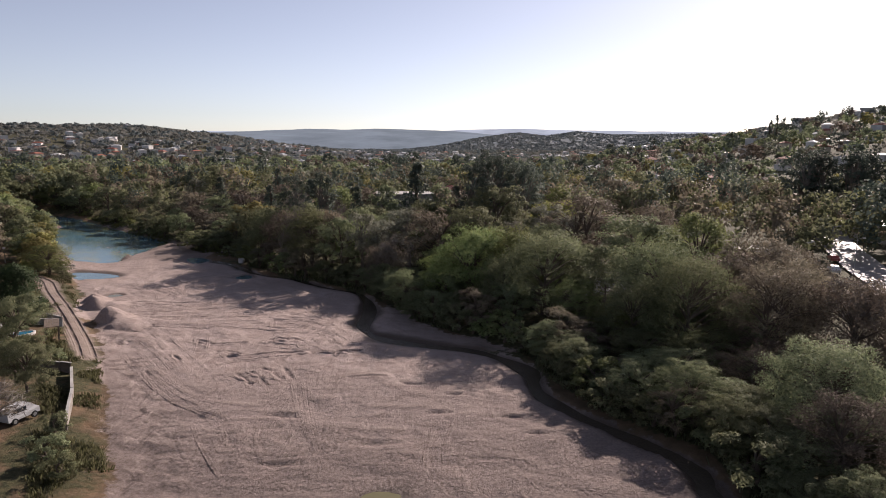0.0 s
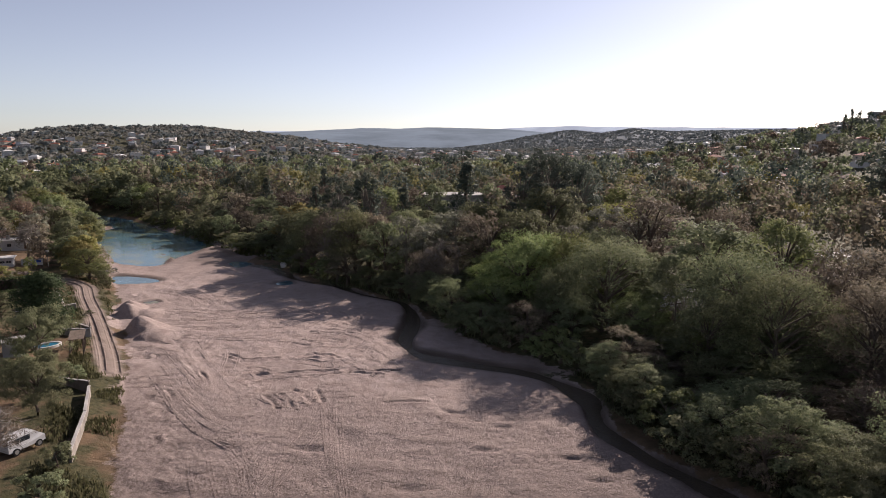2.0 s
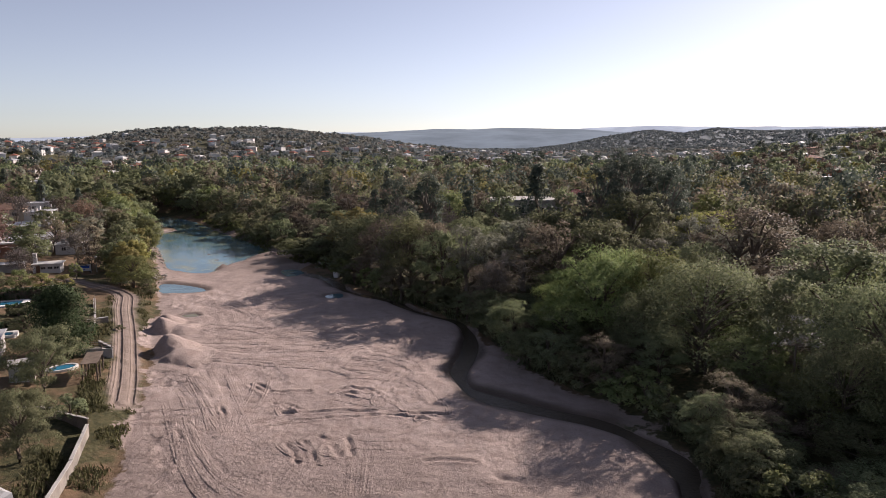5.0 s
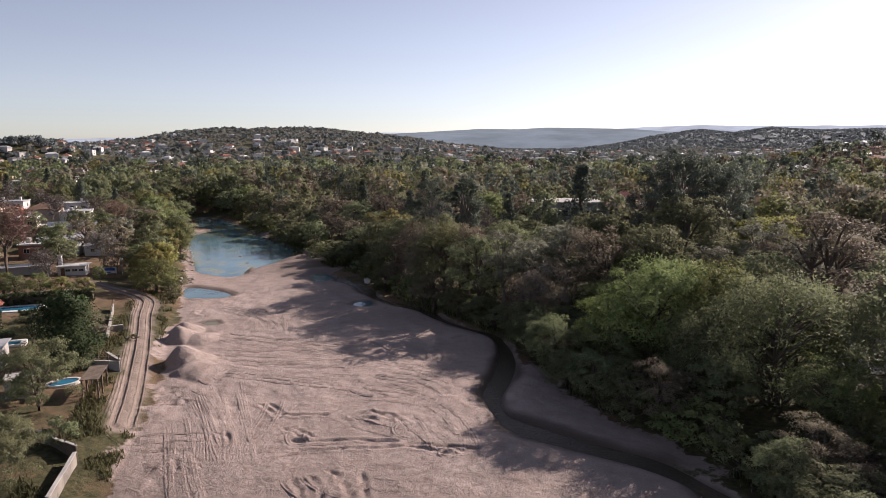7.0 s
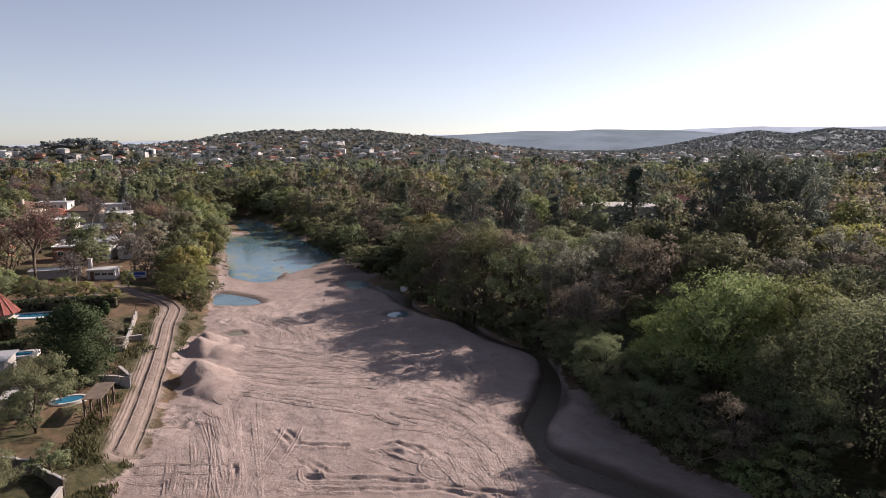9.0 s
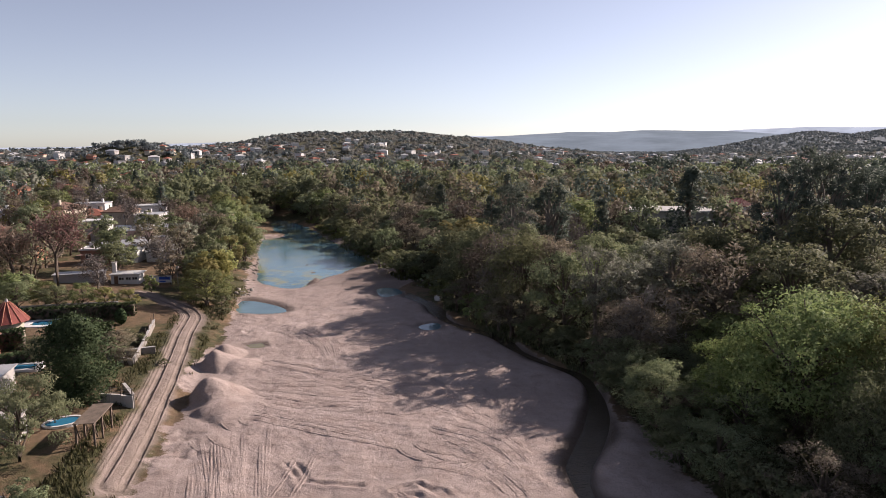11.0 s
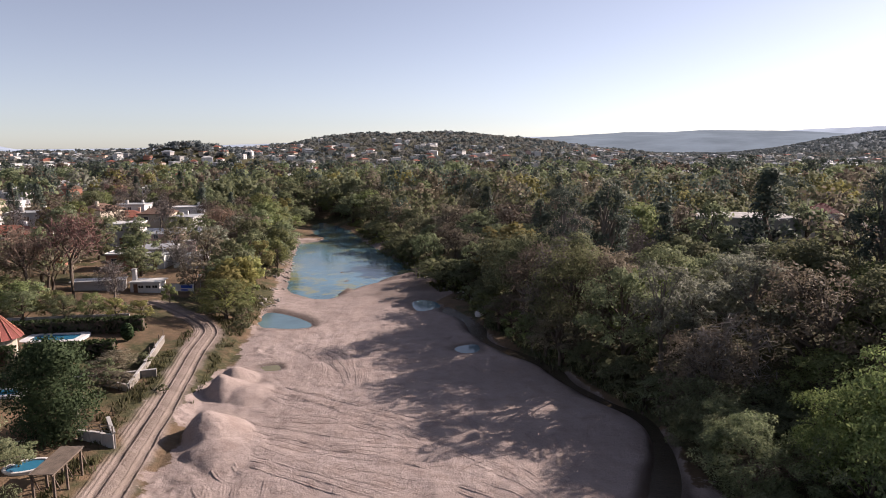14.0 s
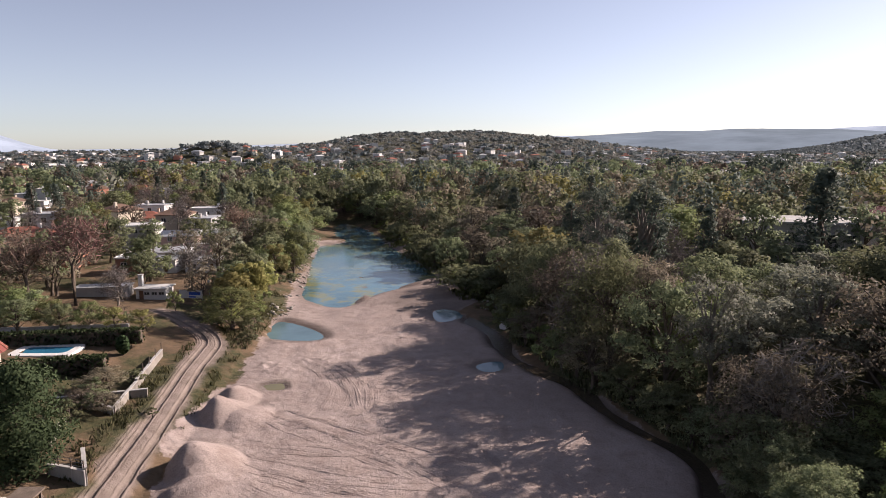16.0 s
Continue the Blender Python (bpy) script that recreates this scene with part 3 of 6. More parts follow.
def wheel_tracks(parent):
    """One print for each wheel's way over the sand."""
    rs = np.random.default_rng(46)
    # Cross-section of one wheel's print: a lip on both sides of a sunk tread.
    section = ((-0.30, -0.06), (-0.17, 1.0), (-0.08, 0.15), (0.08, 0.15), (0.17, 1.0), (0.30, -0.06))
    xs, ys, hs, runs = [], [], [], []
    for pts, lip in wheel_lines():
        runs.append((len(xs), len(pts)))
        for n, (x, y) in enumerate(pts):
            ax, ay = pts[max(n - 1, 0)]
            bx, by = pts[min(n + 1, len(pts) - 1)]
            s = math.hypot(bx - ax, by - ay) + 1e-6
            fade = min(1.0, n / 4, (len(pts) - 1 - n) / 4)
            for off, h in section:
                o = off * (0.9 + 0.2 * rs.random())
                xs.append(x - (by - ay) / s * o)
                ys.append(y + (bx - ax) / s * o)
                hs.append(-0.03 if h < 0 else (1.35 * lip * h * (0.55 + 0.7 * rs.random()) + 0.015) * fade - 0.03 * (1 - fade))
    xs, ys, hs = np.array(xs), np.array(ys), np.array(hs)
    masks = bed(xs, ys)
    piled = np.min([np.hypot(xs - cx, ys - cy) / wide for cx, cy, _, wide in HEAPS], 0) < 0.95
    spots = np.stack([xs, ys, land(xs, ys) + masks[5] + hs], 1)
    for start, count in runs:
        cut = slice(start, start + 6 * count)
        wet = np.maximum(masks[1], piled)[cut]
        faces = [(a, a + 1, a + 7, a + 6) for n in range(count - 1) for a in range(6 * n, 6 * n + 5) if wet[a : a + 8].max() < 0.3]
        if not faces:
            continue
        me = sheet("wheel_track", spots[cut], faces, M_GROUND)
        for key, values in zip(("sand", "wet", "grass", "track", "far"), masks):
            me.attributes.new(key, "FLOAT", "POINT").data.foreach_set("value", values[cut].astype(np.float32))
        new("wheel_track", me).parent = parent


wheel_tracks(bpy.data.objects["riverbed"])


# ---- trees ----
rng = np.random.default_rng(7)


def part(name, data, mat, parent, label=""):
    """Links a bmesh or a mesh as one object under a thing or a part."""
    if isinstance(data, bmesh.types.BMesh):
        me = bpy.data.meshes.new(name)
        data.to_mesh(me)
        data.free()
    else:
        me = data
    if mat and not me.materials:
        me.materials.append(mat)
    ob = new(name, me)
    ob.parent = parent
    return tagged(ob, label)


def thing(name, at, label, category, group="", turn=0.0):
    ob = new(name)
    ob.empty_display_size = 0.3
    ob.matrix_basis = at if isinstance(at, Matrix) else pose(*at, 0, 0, turn)
    return tagged(ob, label, category, group)


class Tubes:
    """Tapered limbs gathered into one mesh."""

    def __init__(self):
        self.verts, self.faces = [], []

    def add(self, points, radii, sides=6):
        start = len(self.verts)
        for n, (p, r) in enumerate(zip(points, radii)):
            a, b = Vector(points[max(n - 1, 0)]), Vector(points[min(n + 1, len(points) - 1)])
            q = (b - a).to_track_quat("Z", "Y")
            for k in range(sides):
                t = 2 * math.pi * k / sides
                self.verts.append(tuple(Vector(p) + q @ Vector((math.cos(t) * r, math.sin(t) * r, 0))))
        for n in range(len(points) - 1):
            for k in range(sides):
                a, b = start + n * sides + k, start + n * sides + (k + 1) % sides
                self.faces.append((a, b, b + sides, a + sides))
        self.faces.append(tuple(start + (len(points) - 1) * sides + k for k in range(sides)))

    def mesh(self, name, mat):
        return sheet(name, self.verts, self.faces, mat)


def leaves(centres, size, rs, thin=0.55, droop=0.0, facing=None, loose=0.6):
    """Kite-shaped leaf sprays, one at each centre, turned at random or roughly with the crown's outside."""
    n = len(centres)
    a = rs.normal(size=(n, 3))
    a[:, 2] -= droop
    a /= np.linalg.norm(a, axis=1)[:, None]
    if facing is not None:
        f = facing + loose * rs.normal(size=(n, 3))
        a = a - f * (np.sum(a * f, 1) / np.sum(f * f, 1))[:, None]
        a /= np.linalg.norm(a, axis=1)[:, None] + 1e-9
        b = np.cross(a, f)
    else:
        b = np.cross(a, rs.normal(size=(n, 3)))
    b /= np.linalg.norm(b, axis=1)[:, None] + 1e-9
    s = size * (0.6 + 0.8 * rs.random((n, 1)))
    c = np.asarray(centres)
    v = np.stack([c - a * s, c + b * s * thin - a * s * 0.1, c + a * s, c - b * s * thin + a * s * 0.15], 1)
    return v.reshape(-1, 3), np.arange(4 * n).reshape(-1, 4)


def crown_points(kind, rs, wide, high, low, count, clumps):
    """Places of leaf sprays: many clumps spread over the crown's outer part, each with its own size."""
    u = rs.normal(size=(clumps, 3))
    u /= np.linalg.norm(u, axis=1)[:, None]
    u[:, 2] = np.where(u[:, 2] < -0.72, -u[:, 2], u[:, 2])
    rad = 0.52 + 0.48 * rs.random(clumps) ** 0.5
    if kind == "cone":
        f = rs.random(clumps) ** 1.3
        t = rs.random(clumps) * 2 * np.pi
        rr = (1 - f) ** 0.8 * (0.55 + 0.45 * rs.random(clumps)) * wide
        c = np.stack([np.cos(t) * rr, np.sin(t) * rr, low + f * (high - low)], 1)
        spread_ = 0.13 * wide + 0.14 * (1 - f) * wide
    elif kind == "column":
        f = rs.random(clumps)
        t = rs.random(clumps) * 2 * np.pi
        rr = np.sin(np.clip(f * 0.9 + 0.12, 0, 1) * np.pi) ** 0.6 * (0.4 + 0.6 * rs.random(clumps)) * wide
        c = np.stack([np.cos(t) * rr, np.sin(t) * rr, low + f * (high - low)], 1)
        spread_ = np.full(clumps, 0.3 * wide)
    else:
        mid, half = (low + high) / 2, (high - low) / 2
        bulge = 0.86 + 0.26 * rs.random(clumps)
        c = np.stack([u[:, 0] * wide * rad * bulge, u[:, 1] * wide * rad * bulge, mid + (u[:, 2] * rad + 0.08) * half * bulge], 1)
        c[:, 2] = np.maximum(c[:, 2], low * 0.8)
        spread_ = wide * (0.09 + 0.09 * rs.random(clumps))
    pick = rs.integers(0, clumps, count)
    off = rs.normal(size=(count, 3)) * np.array([1, 1, 0.72])
    off[:, 2] = np.where((off[:, 2] < 0) & (rs.random(count) < 0.55), -off[:, 2], off[:, 2])
    off *= (0.75 + 0.6 * rs.random((count, 1))) / (np.linalg.norm(off, axis=1)[:, None] + 1e-6) * np.array([1.25, 1.25, 1.0])
    p = c[pick] + off * spread_[pick][:, None]
    core = np.array([0, 0, low + 0.3 * (high - low)]) if kind == "round" else np.c_[np.zeros((count, 2)), p[:, 2] - 0.15 * wide]
    out = p - core
    n = 0.95 * out / (np.linalg.norm(out, axis=1)[:, None] + 1e-6) + 0.7 * off / (np.linalg.norm(off, axis=1)[:, None] + 1e-6) + 0.32 * rs.normal(size=(count, 3))
    return c, p, n / np.linalg.norm(n, axis=1)[:, None]


def build_tree(name, kind, leaf, wide, high, low, count, size, seed, label, bark=None, clumps=60, droop=0.0, thin=0.42, trunks=1, sparse=0):
    """A tree with its foot at the origin: a trunk with limbs to the crown's clumps, and a crown of leaf sprays."""
    rs = np.random.default_rng(seed)
    base = thing(name, (0, 0, 0), label, "tree")
    centres, points, facing = crown_points(kind, rs, wide, high, low, count, clumps)
    t = Tubes()
    girth = 0.024 * high + 0.06
    for k in range(trunks):
        lean = rs.normal(size=2) * (0.05 * high if trunks == 1 else 0.16 * wide)
        top = high * (0.9 if kind in ("cone", "column") else 0.68)
        foot = np.array([0, 0, -0.3]) + (np.r_[rs.normal(size=2) * 0.4, 0] if trunks > 1 else 0)
        spine = [tuple(foot + np.array([lean[0] * f * f, lean[1] * f * f, f * (top + 0.3)]) + np.r_[rs.normal(size=2) * 0.05 * high * f * (1 - f), 0]) for f in np.linspace(0, 1, 6)]
        t.add(spine, [girth * (1.25 - 1.05 * f) / trunks**0.4 for f in np.linspace(0, 1, 6)], 7)
        for c in centres[k :: max(1, trunks * (3 if kind != "cone" else 4))][: 16 + sparse]:
            f = np.clip(c[2] / top - 0.22, 0.18, 0.92)
            a = np.array(spine[int(f * 5)])
            m = a * 0.45 + c * 0.55 + np.r_[0, 0, 0.06 * high]
            t.add([tuple(a), tuple(m), tuple(c)], [girth * 0.42, girth * 0.24, girth * 0.07], 5)
    part("trunk", t.mesh("trunk", bark or M_BARK), None, base, "")
    v, f = leaves(points, size, rs, thin, droop, facing, 0.7)
    part("crown", quad_mesh("crown", v, M_LEAF[leaf], facing), None, base, "")
    return base


def build_bare(name, leaf, wide, high, seed, label, levels=4, few=0, few_leaf="brown"):
    """A leafless tree: limbs that fork again and again into thin twigs."""
    rs = np.random.default_rng(seed)
    base = thing(name, (0, 0, 0), label, "tree")
    t, tips = Tubes(), []

    def fork(p, way, length, r, level):
        mid = p + way * length * 0.5 + rs.normal(size=3) * length * 0.05
        end = p + way * length + rs.normal(size=3) * length * 0.07
        t.add([tuple(p), tuple(mid), tuple(end)], [r, r * 0.8, r * 0.6], 6 if level < 2 else 3)
        if level >= levels:
            tips.append(end)
            return
        for _ in range(4 if level < 2 else 3):
            w = way + rs.normal(size=3) * 0.55 + np.array([0, 0, 0.12])
            fork(p + (end - p) * (0.45 + 0.55 * rs.random()), w / np.linalg.norm(w), length * (0.55 + 0.2 * rs.random()), r * 0.52, level + 1)

    fork(np.array([0, 0, -0.3]), np.array([0.02, 0.03, 1.0]), high * 0.36, 0.02 * high + 0.05, 0)
    v = np.array(t.verts)
    v[:, 2] *= np.where(v[:, 2] > 0, high / v[:, 2].max(), 1)
    part("trunk", sheet("trunk", v, t.faces, M_BARK_PALE if leaf == "twig" else M_BARK), None, base, "")
    tips = np.array(tips)
    tips[:, 2] *= high / max(tips[:, 2].max(), 1)
    twigs = np.repeat(tips, 7, 0) + rs.normal(size=(7 * len(tips), 3)) * 0.05 * high
    lv, lf = leaves(twigs, 0.055 * high, rs, 0.07)
    part("crown", quad_mesh("crown", lv, M_LEAF[leaf]), None, base, "")
    if few:
        fv, ff = leaves(np.repeat(tips, few, 0) + rs.normal(size=(few * len(tips), 3)) * 0.05 * high, 0.2, rs)
        part("foliage", quad_mesh("foliage", fv, M_LEAF[few_leaf]), None, base, "")
    return base


def grove(kind, leaf, wide, high, low, count, size, seeds, label, name="broadleaf_tree", **more):
    """Trees of one look in three grades: fine-leaved for the near bank, lighter ones for farther off."""
    grades = ((2.8, 0.46, 0), (1.5, 0.64, 500), (0.45, 1.25, 900))
    return tuple([build_tree(name, kind, leaf, wide, high, low, int(count * f), size * g, s + k, label, **more) for s in seeds] for f, g, k in grades)


KINDS = {
    "bright": grove("round", "bright", 4.6, 9.5, 0.7, 5600, 0.24, (11, 12), "broad tree in fresh bright green leaf", clumps=74, trunks=2),
    "dome": grove("round", "olive", 7.6, 11.6, 0.7, 8600, 0.30, (101, 102), "large domed olive-green tree leafed to the ground", clumps=150, trunks=3),
    "leafy": grove("round", "bright", 6.2, 11.6, 0.6, 7600, 0.32, (105, 106), "large tree in fresh green leaf down to the ground", clumps=120, trunks=2),
    "thicket": grove("round", "brown", 6.4, 11.0, 1.0, 5200, 0.27, (111, 112), "large brownish tree with thin early spring leaf", "thin_leaved_tree", clumps=110, sparse=20, trunks=3),
    "olive": grove("round", "olive", 4.2, 10.0, 0.8, 5200, 0.24, (21, 22, 23), "dull olive-green broadleaf tree", clumps=64),
    "brown": grove("round", "brown", 4.0, 10.0, 1.2, 3200, 0.22, (31, 32), "brownish tree with thin early spring leaf", "thin_leaved_tree", clumps=60, sparse=14, trunks=2),
    "silver": grove("round", "silver", 3.6, 11.0, 2.6, 3600, 0.22, (41, 42), "pale grey-green tree with whitish tips", "pale_leaved_tree", clumps=48, bark=M_BARK_PALE),
    "yellow": grove("round", "yellow", 3.6, 9.0, 0.8, 4600, 0.24, (51,), "yellow-green tree in new leaf", clumps=54),
    "golden": grove("round", "yellow", 3.4, 5.8, 0.15, 5200, 0.24, (57, 58), "low yellow-green tree leafed to the ground", clumps=60, trunks=3),
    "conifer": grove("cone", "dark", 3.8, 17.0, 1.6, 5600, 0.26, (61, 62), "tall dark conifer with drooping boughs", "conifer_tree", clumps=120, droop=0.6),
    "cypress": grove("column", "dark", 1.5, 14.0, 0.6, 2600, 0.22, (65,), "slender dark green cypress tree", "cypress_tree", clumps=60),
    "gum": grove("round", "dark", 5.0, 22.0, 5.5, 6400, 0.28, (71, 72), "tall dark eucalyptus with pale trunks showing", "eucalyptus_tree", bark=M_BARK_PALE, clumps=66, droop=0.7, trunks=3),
    "evergreen": grove("column", "evergreen", 3.3, 8.4, 0.2, 11000, 0.24, (81,), "dense dark evergreen tree beside the garden", "evergreen_tree", clumps=120),
    "willow": grove("round", "olive", 4.0, 7.0, 0.9, 5200, 0.26, (85,), "grey-green weeping tree with drooping sprays", "willow_tree", clumps=60, droop=1.6, thin=0.3),
    "bare": ([build_bare("bare_tree", "twig", 4, 11.0, 91 + k, "leafless grey tree with fine twigs") for k in range(2)],),
    "red": ([build_bare("bare_tree", "red", 4, 10.0, 95, "tree with reddish bare twigs", few=3)],),
    "shrub": grove("round", "olive", 1.5, 2.4, 0.2, 1000, 0.17, (97,), "low olive-green shrub on the bank", "shrub", clumps=24),
    "bush": grove("round", "bright", 1.6, 2.8, 0.2, 1200, 0.18, (98,), "low bright green shrub in leaf", "shrub", clumps=24),
}
for sets in KINDS.values():
    for ob in [o for some in sets for o in some]:
        tagged(ob, category="shrub" if ob.name.startswith("shrub") else "tree")
FIRST = {}
planted = []


def plant(kind, x, y, tall=1.0, broad=None, which=None, group=""):
    """Sets a tree of a kind on the ground; tall and broad scale it."""
    off = float(line_distance(x, y, [(1, -11), (1, 5), (0, 25), (-4, 42), (-8, 55)]))
    some = KINDS[kind][min(0 if off < 52 else 1 if off < 100 else 2, len(KINDS[kind]) - 1)]
    k = int(rng.integers(len(some))) if which is None else which
    broad = broad or tall
    m = pose(x, y, float(land(x, y)) - 0.05, 0, 0, float(rng.random() * 360)) @ Matrix.Diagonal((broad, broad, tall, 1))
    src = some[k]
    if id(src) not in FIRST:
        FIRST[id(src)] = True
        src.matrix_basis = m
        ob = src
    else:
        ob = copy_thing(src, Matrix.Identity(4))
        ob.matrix_basis = m
    if group:
        ob["group"] = group
    planted.append((x, y))
    return ob


def free(x, y, gap):
    return all((x - a) ** 2 + (y - b) ** 2 > gap * gap for a, b in planted)


def clear_unused():
    """Takes away the trees of kinds that were never set out."""
    for sets in KINDS.values():
        for ob in [o for some in sets for o in some]:
            if id(ob) not in FIRST:
                for child in ob.children_recursive:
                    bpy.data.objects.remove(child)
                bpy.data.objects.remove(ob)

# Trees that stand out, one by one: kind, x, y, height factor, width factor.
MARKED_BANK = [
    ("dome", 16.5, 89.5, 1.03, 1.05), ("leafy", 5.5, 97.5, 1.04, 1.05), ("leafy", 12.5, 100, 1.0, 1.0), ("leafy", 9.0, 107, 0.9, 1.0), ("leafy", 1.0, 100, 0.72, 0.75), ("leafy", 20.5, 97, 0.85, 0.8), ("dome", 10.0, 91.5, 0.72, 0.62), ("bright", 20, 83.5, 0.7, 0.9), ("bush", 20.5, 75, 1.3, 1.2), ("bush", 22, 79, 1.5, 1.3), ("bush", 24.5, 84, 1.5, 1.4),
    ("dome", 30.8, 79, 1.04, 0.95), ("bright", 39.7, 90, 1.56, 1.35), ("thicket", 40.5, 80, 1.0, 1.05), ("thicket", 46, 73, 0.98, 1.0), ("dome", 32, 70.5, 0.98, 0.85), ("thicket", 40.5, 68, 1.0, 0.95), ("thicket", 48, 63, 0.95, 0.9), ("dome", 25.8, 73, 0.72, 0.62), ("thicket", 56, 68, 0.85, 0.85), ("bright", 24.5, 75.5, 0.62, 0.8), ("olive", 25, 66.5, 0.42, 0.95), ("olive", 27, 60, 0.4, 1.1),
    ("thicket", 52, 80, 0.72, 0.8), ("bare", 50, 66, 1.0, 1.1), ("thicket", 35, 57, 0.45, 0.75), ("bare", 60, 78, 0.7, 0.8), ("brown", 58, 92, 0.7, 1.0), ("dome", 36.5, 47.5, 0.74, 0.78), ("thicket", 34, 40, 0.62, 0.7), ("olive", 29.5, 51, 0.4, 0.8), ("bare", -9.5, 112, 0.9, 1.1), ("silver", -16, 119, 1.15, 1.0), ("brown", -23, 126, 1.2, 1.0), ("bare", -31, 131, 1.2, 1.2), ("thicket", 46.5, 84.5, 1.12, 0.95), ("thicket", 53, 87, 0.92, 0.85), ("olive", 41, 112, 1.0, 1.3), ("olive", 37, 117.5, 0.95, 1.2), ("brown", 21, 108, 0.9, 1.2), ("olive", 20.5, 117, 1.0, 1.2),
    ("silver", 26.5, 125.5, 1.0, 1.3), ("brown", 33.5, 127, 1.1, 1.4), ("bright", 38.5, 104, 1.15, 1.1), ("silver", 13.5, 122, 0.92, 1.3), ("olive", 15.5, 128, 1.0, 1.3), ("thicket", 45.5, 131, 1.05, 1.0), ("yellow", 26, 145, 1.3, 1.7), ("bright", 31, 163, 1.35, 1.5)]
MARKED_WOOD = [
    ("bright", -19.3, 128.5, 1.02, 1.15), ("silver", -13.0, 121.5, 1.0, 1.25), ("thicket", -11.0, 113, 0.72, 0.72), ("brown", -2, 119, 1.3, 1.4), ("bright", -0.5, 113.5, 0.72, 0.95), ("silver", -7, 127, 1.08, 1.4), ("bright", 4.8, 130, 1.2, 1.3), ("silver", -10.5, 134.5, 0.98, 1.25), ("brown", -26, 134.5, 1.1, 1.3), ("silver", -8, 156, 0.85, 1.1), ("willow", -44, 158, 1.3, 1.3), ("willow", -52, 176, 1.2, 1.3), ("willow", -56, 190, 1.0, 1.1),
    ("olive", -20.5, 121, 1.15, 1.25), ("dome", -28, 128.5, 1.02, 0.85), ("thicket", -35, 136, 0.98, 0.85), ("dome", -41, 144, 0.88, 0.8), ("dome", -46, 152.5, 0.82, 0.8), ("dome", -50, 165, 0.72, 0.85), ("dome", -61, 184, 0.6, 0.8),
    ("olive", -17, 175, 1.25, 1.2), ("brown", 5, 176, 1.2, 1.2), ("olive", -1, 184, 1.25, 1.1), ("olive", 10, 184, 1.3, 1.2), ("brown", -22, 182, 1.2, 1.2), ("gum", -36, 148, 0.85, 0.8), ("gum", -31, 157, 0.82, 0.8), ("conifer", -55, 207, 0.98, 0.9), ("conifer", -7.5, 174.5, 1.15, 1.65), ("golden", -50, 163, 1.6, 2.0), ("conifer", -50, 178, 0.8, 0.9), ("conifer", -24, 172, 0.8, 0.9),
    ("gum", 7, 145, 0.98, 0.9), ("gum", 13, 147, 1.05, 0.95), ("gum", 11, 155, 1.05, 1.0), ("gum", 19, 150, 0.96, 0.95), ("gum", 21, 158, 0.9, 0.9)]
MARKED_LEFT = [
    ("gum", 112, 196, 1.0, 1.2), ("gum", 119, 199, 1.02, 1.2), ("gum", 127, 196, 1.05, 1.2), ("gum", 134, 202, 1.0, 1.2), ("gum", 122, 206, 1.0, 1.2), ("gum", 140, 208, 1.0, 1.2),
    ("evergreen", -60.8, 80.2, 0.98, 1.0), ("willow", -53.8, 69.2, 0.95, 1.0), ("willow", -43.8, 55.5, 0.8, 0.82), ("willow", -46.6, 58.0, 0.7, 0.7), ("bare", -38, 42, 0.5, 0.7), ("brown", -41, 45.5, 0.45, 0.8), ("shrub", -35.5, 46.5, 0.9, 0.9), ("shrub", -33, 41, 1.0, 1.2), ("shrub", -30.5, 38.5, 0.8, 1.1), ("shrub", -46.5, 64.5, 1.0, 1.1),
    ("bright", -106, 101, 0.5, 0.7), ("olive", -110, 98.5, 0.55, 0.75), ("olive", -97, 99, 0.42, 0.6), ("olive", -92.5, 102, 0.36, 0.5), ("yellow", -85, 108.4, 0.34, 0.42), ("olive", -101, 103.4, 0.4, 0.5), ("shrub", -88.5, 108.6, 0.8, 0.8), ("brown", -70.6, 92.5, 0.24, 0.50), ("brown", -70.8, 94.0, 0.26, 0.50), ("brown", -68.0, 89.6, 0.20, 0.45), ("brown", -65.8, 90.6, 0.20, 0.42), ("brown", -94.5, 126.5, 0.6, 0.7), ("olive", -106, 124, 0.62, 0.75), ("brown", -113, 113, 0.85, 1.0), ("olive", -120, 116, 0.9, 1.0), ("brown", -116, 106, 0.8, 1.0), ("olive", -123, 109, 0.9, 1.1), ("brown", -131, 117, 0.9, 1.0), ("shrub", -64, 84.5, 0.9, 1.0), ("shrub", -66.5, 87.5, 0.8, 1.0), ("shrub", -58, 75.5, 0.8, 1.0), ("shrub", -71, 97, 0.6, 0.9), ("olive", -70, 84, 0.4, 0.6), ("red", -104, 111, 1.3, 1.45), ("red", -109, 107, 1.05, 1.2), ("bare", -99, 114.5, 0.5, 0.7), ("bare", -101.5, 117, 0.5, 0.7), ("bare", -98, 127.5, 0.75, 0.8), ("bush", -91.2, 118.5, 1.05, 0.75),
    ("golden", -88.0, 129.5, 1.1, 1.05), ("golden", -84.5, 123.5, 1.0, 0.95), ("golden", -91.5, 136, 0.9, 0.9), ("golden", -82.2, 119.8, 0.6, 0.7), ("shrub", -81.0, 117.5, 0.7, 0.9), ("olive", -94, 135, 0.8, 0.9)]
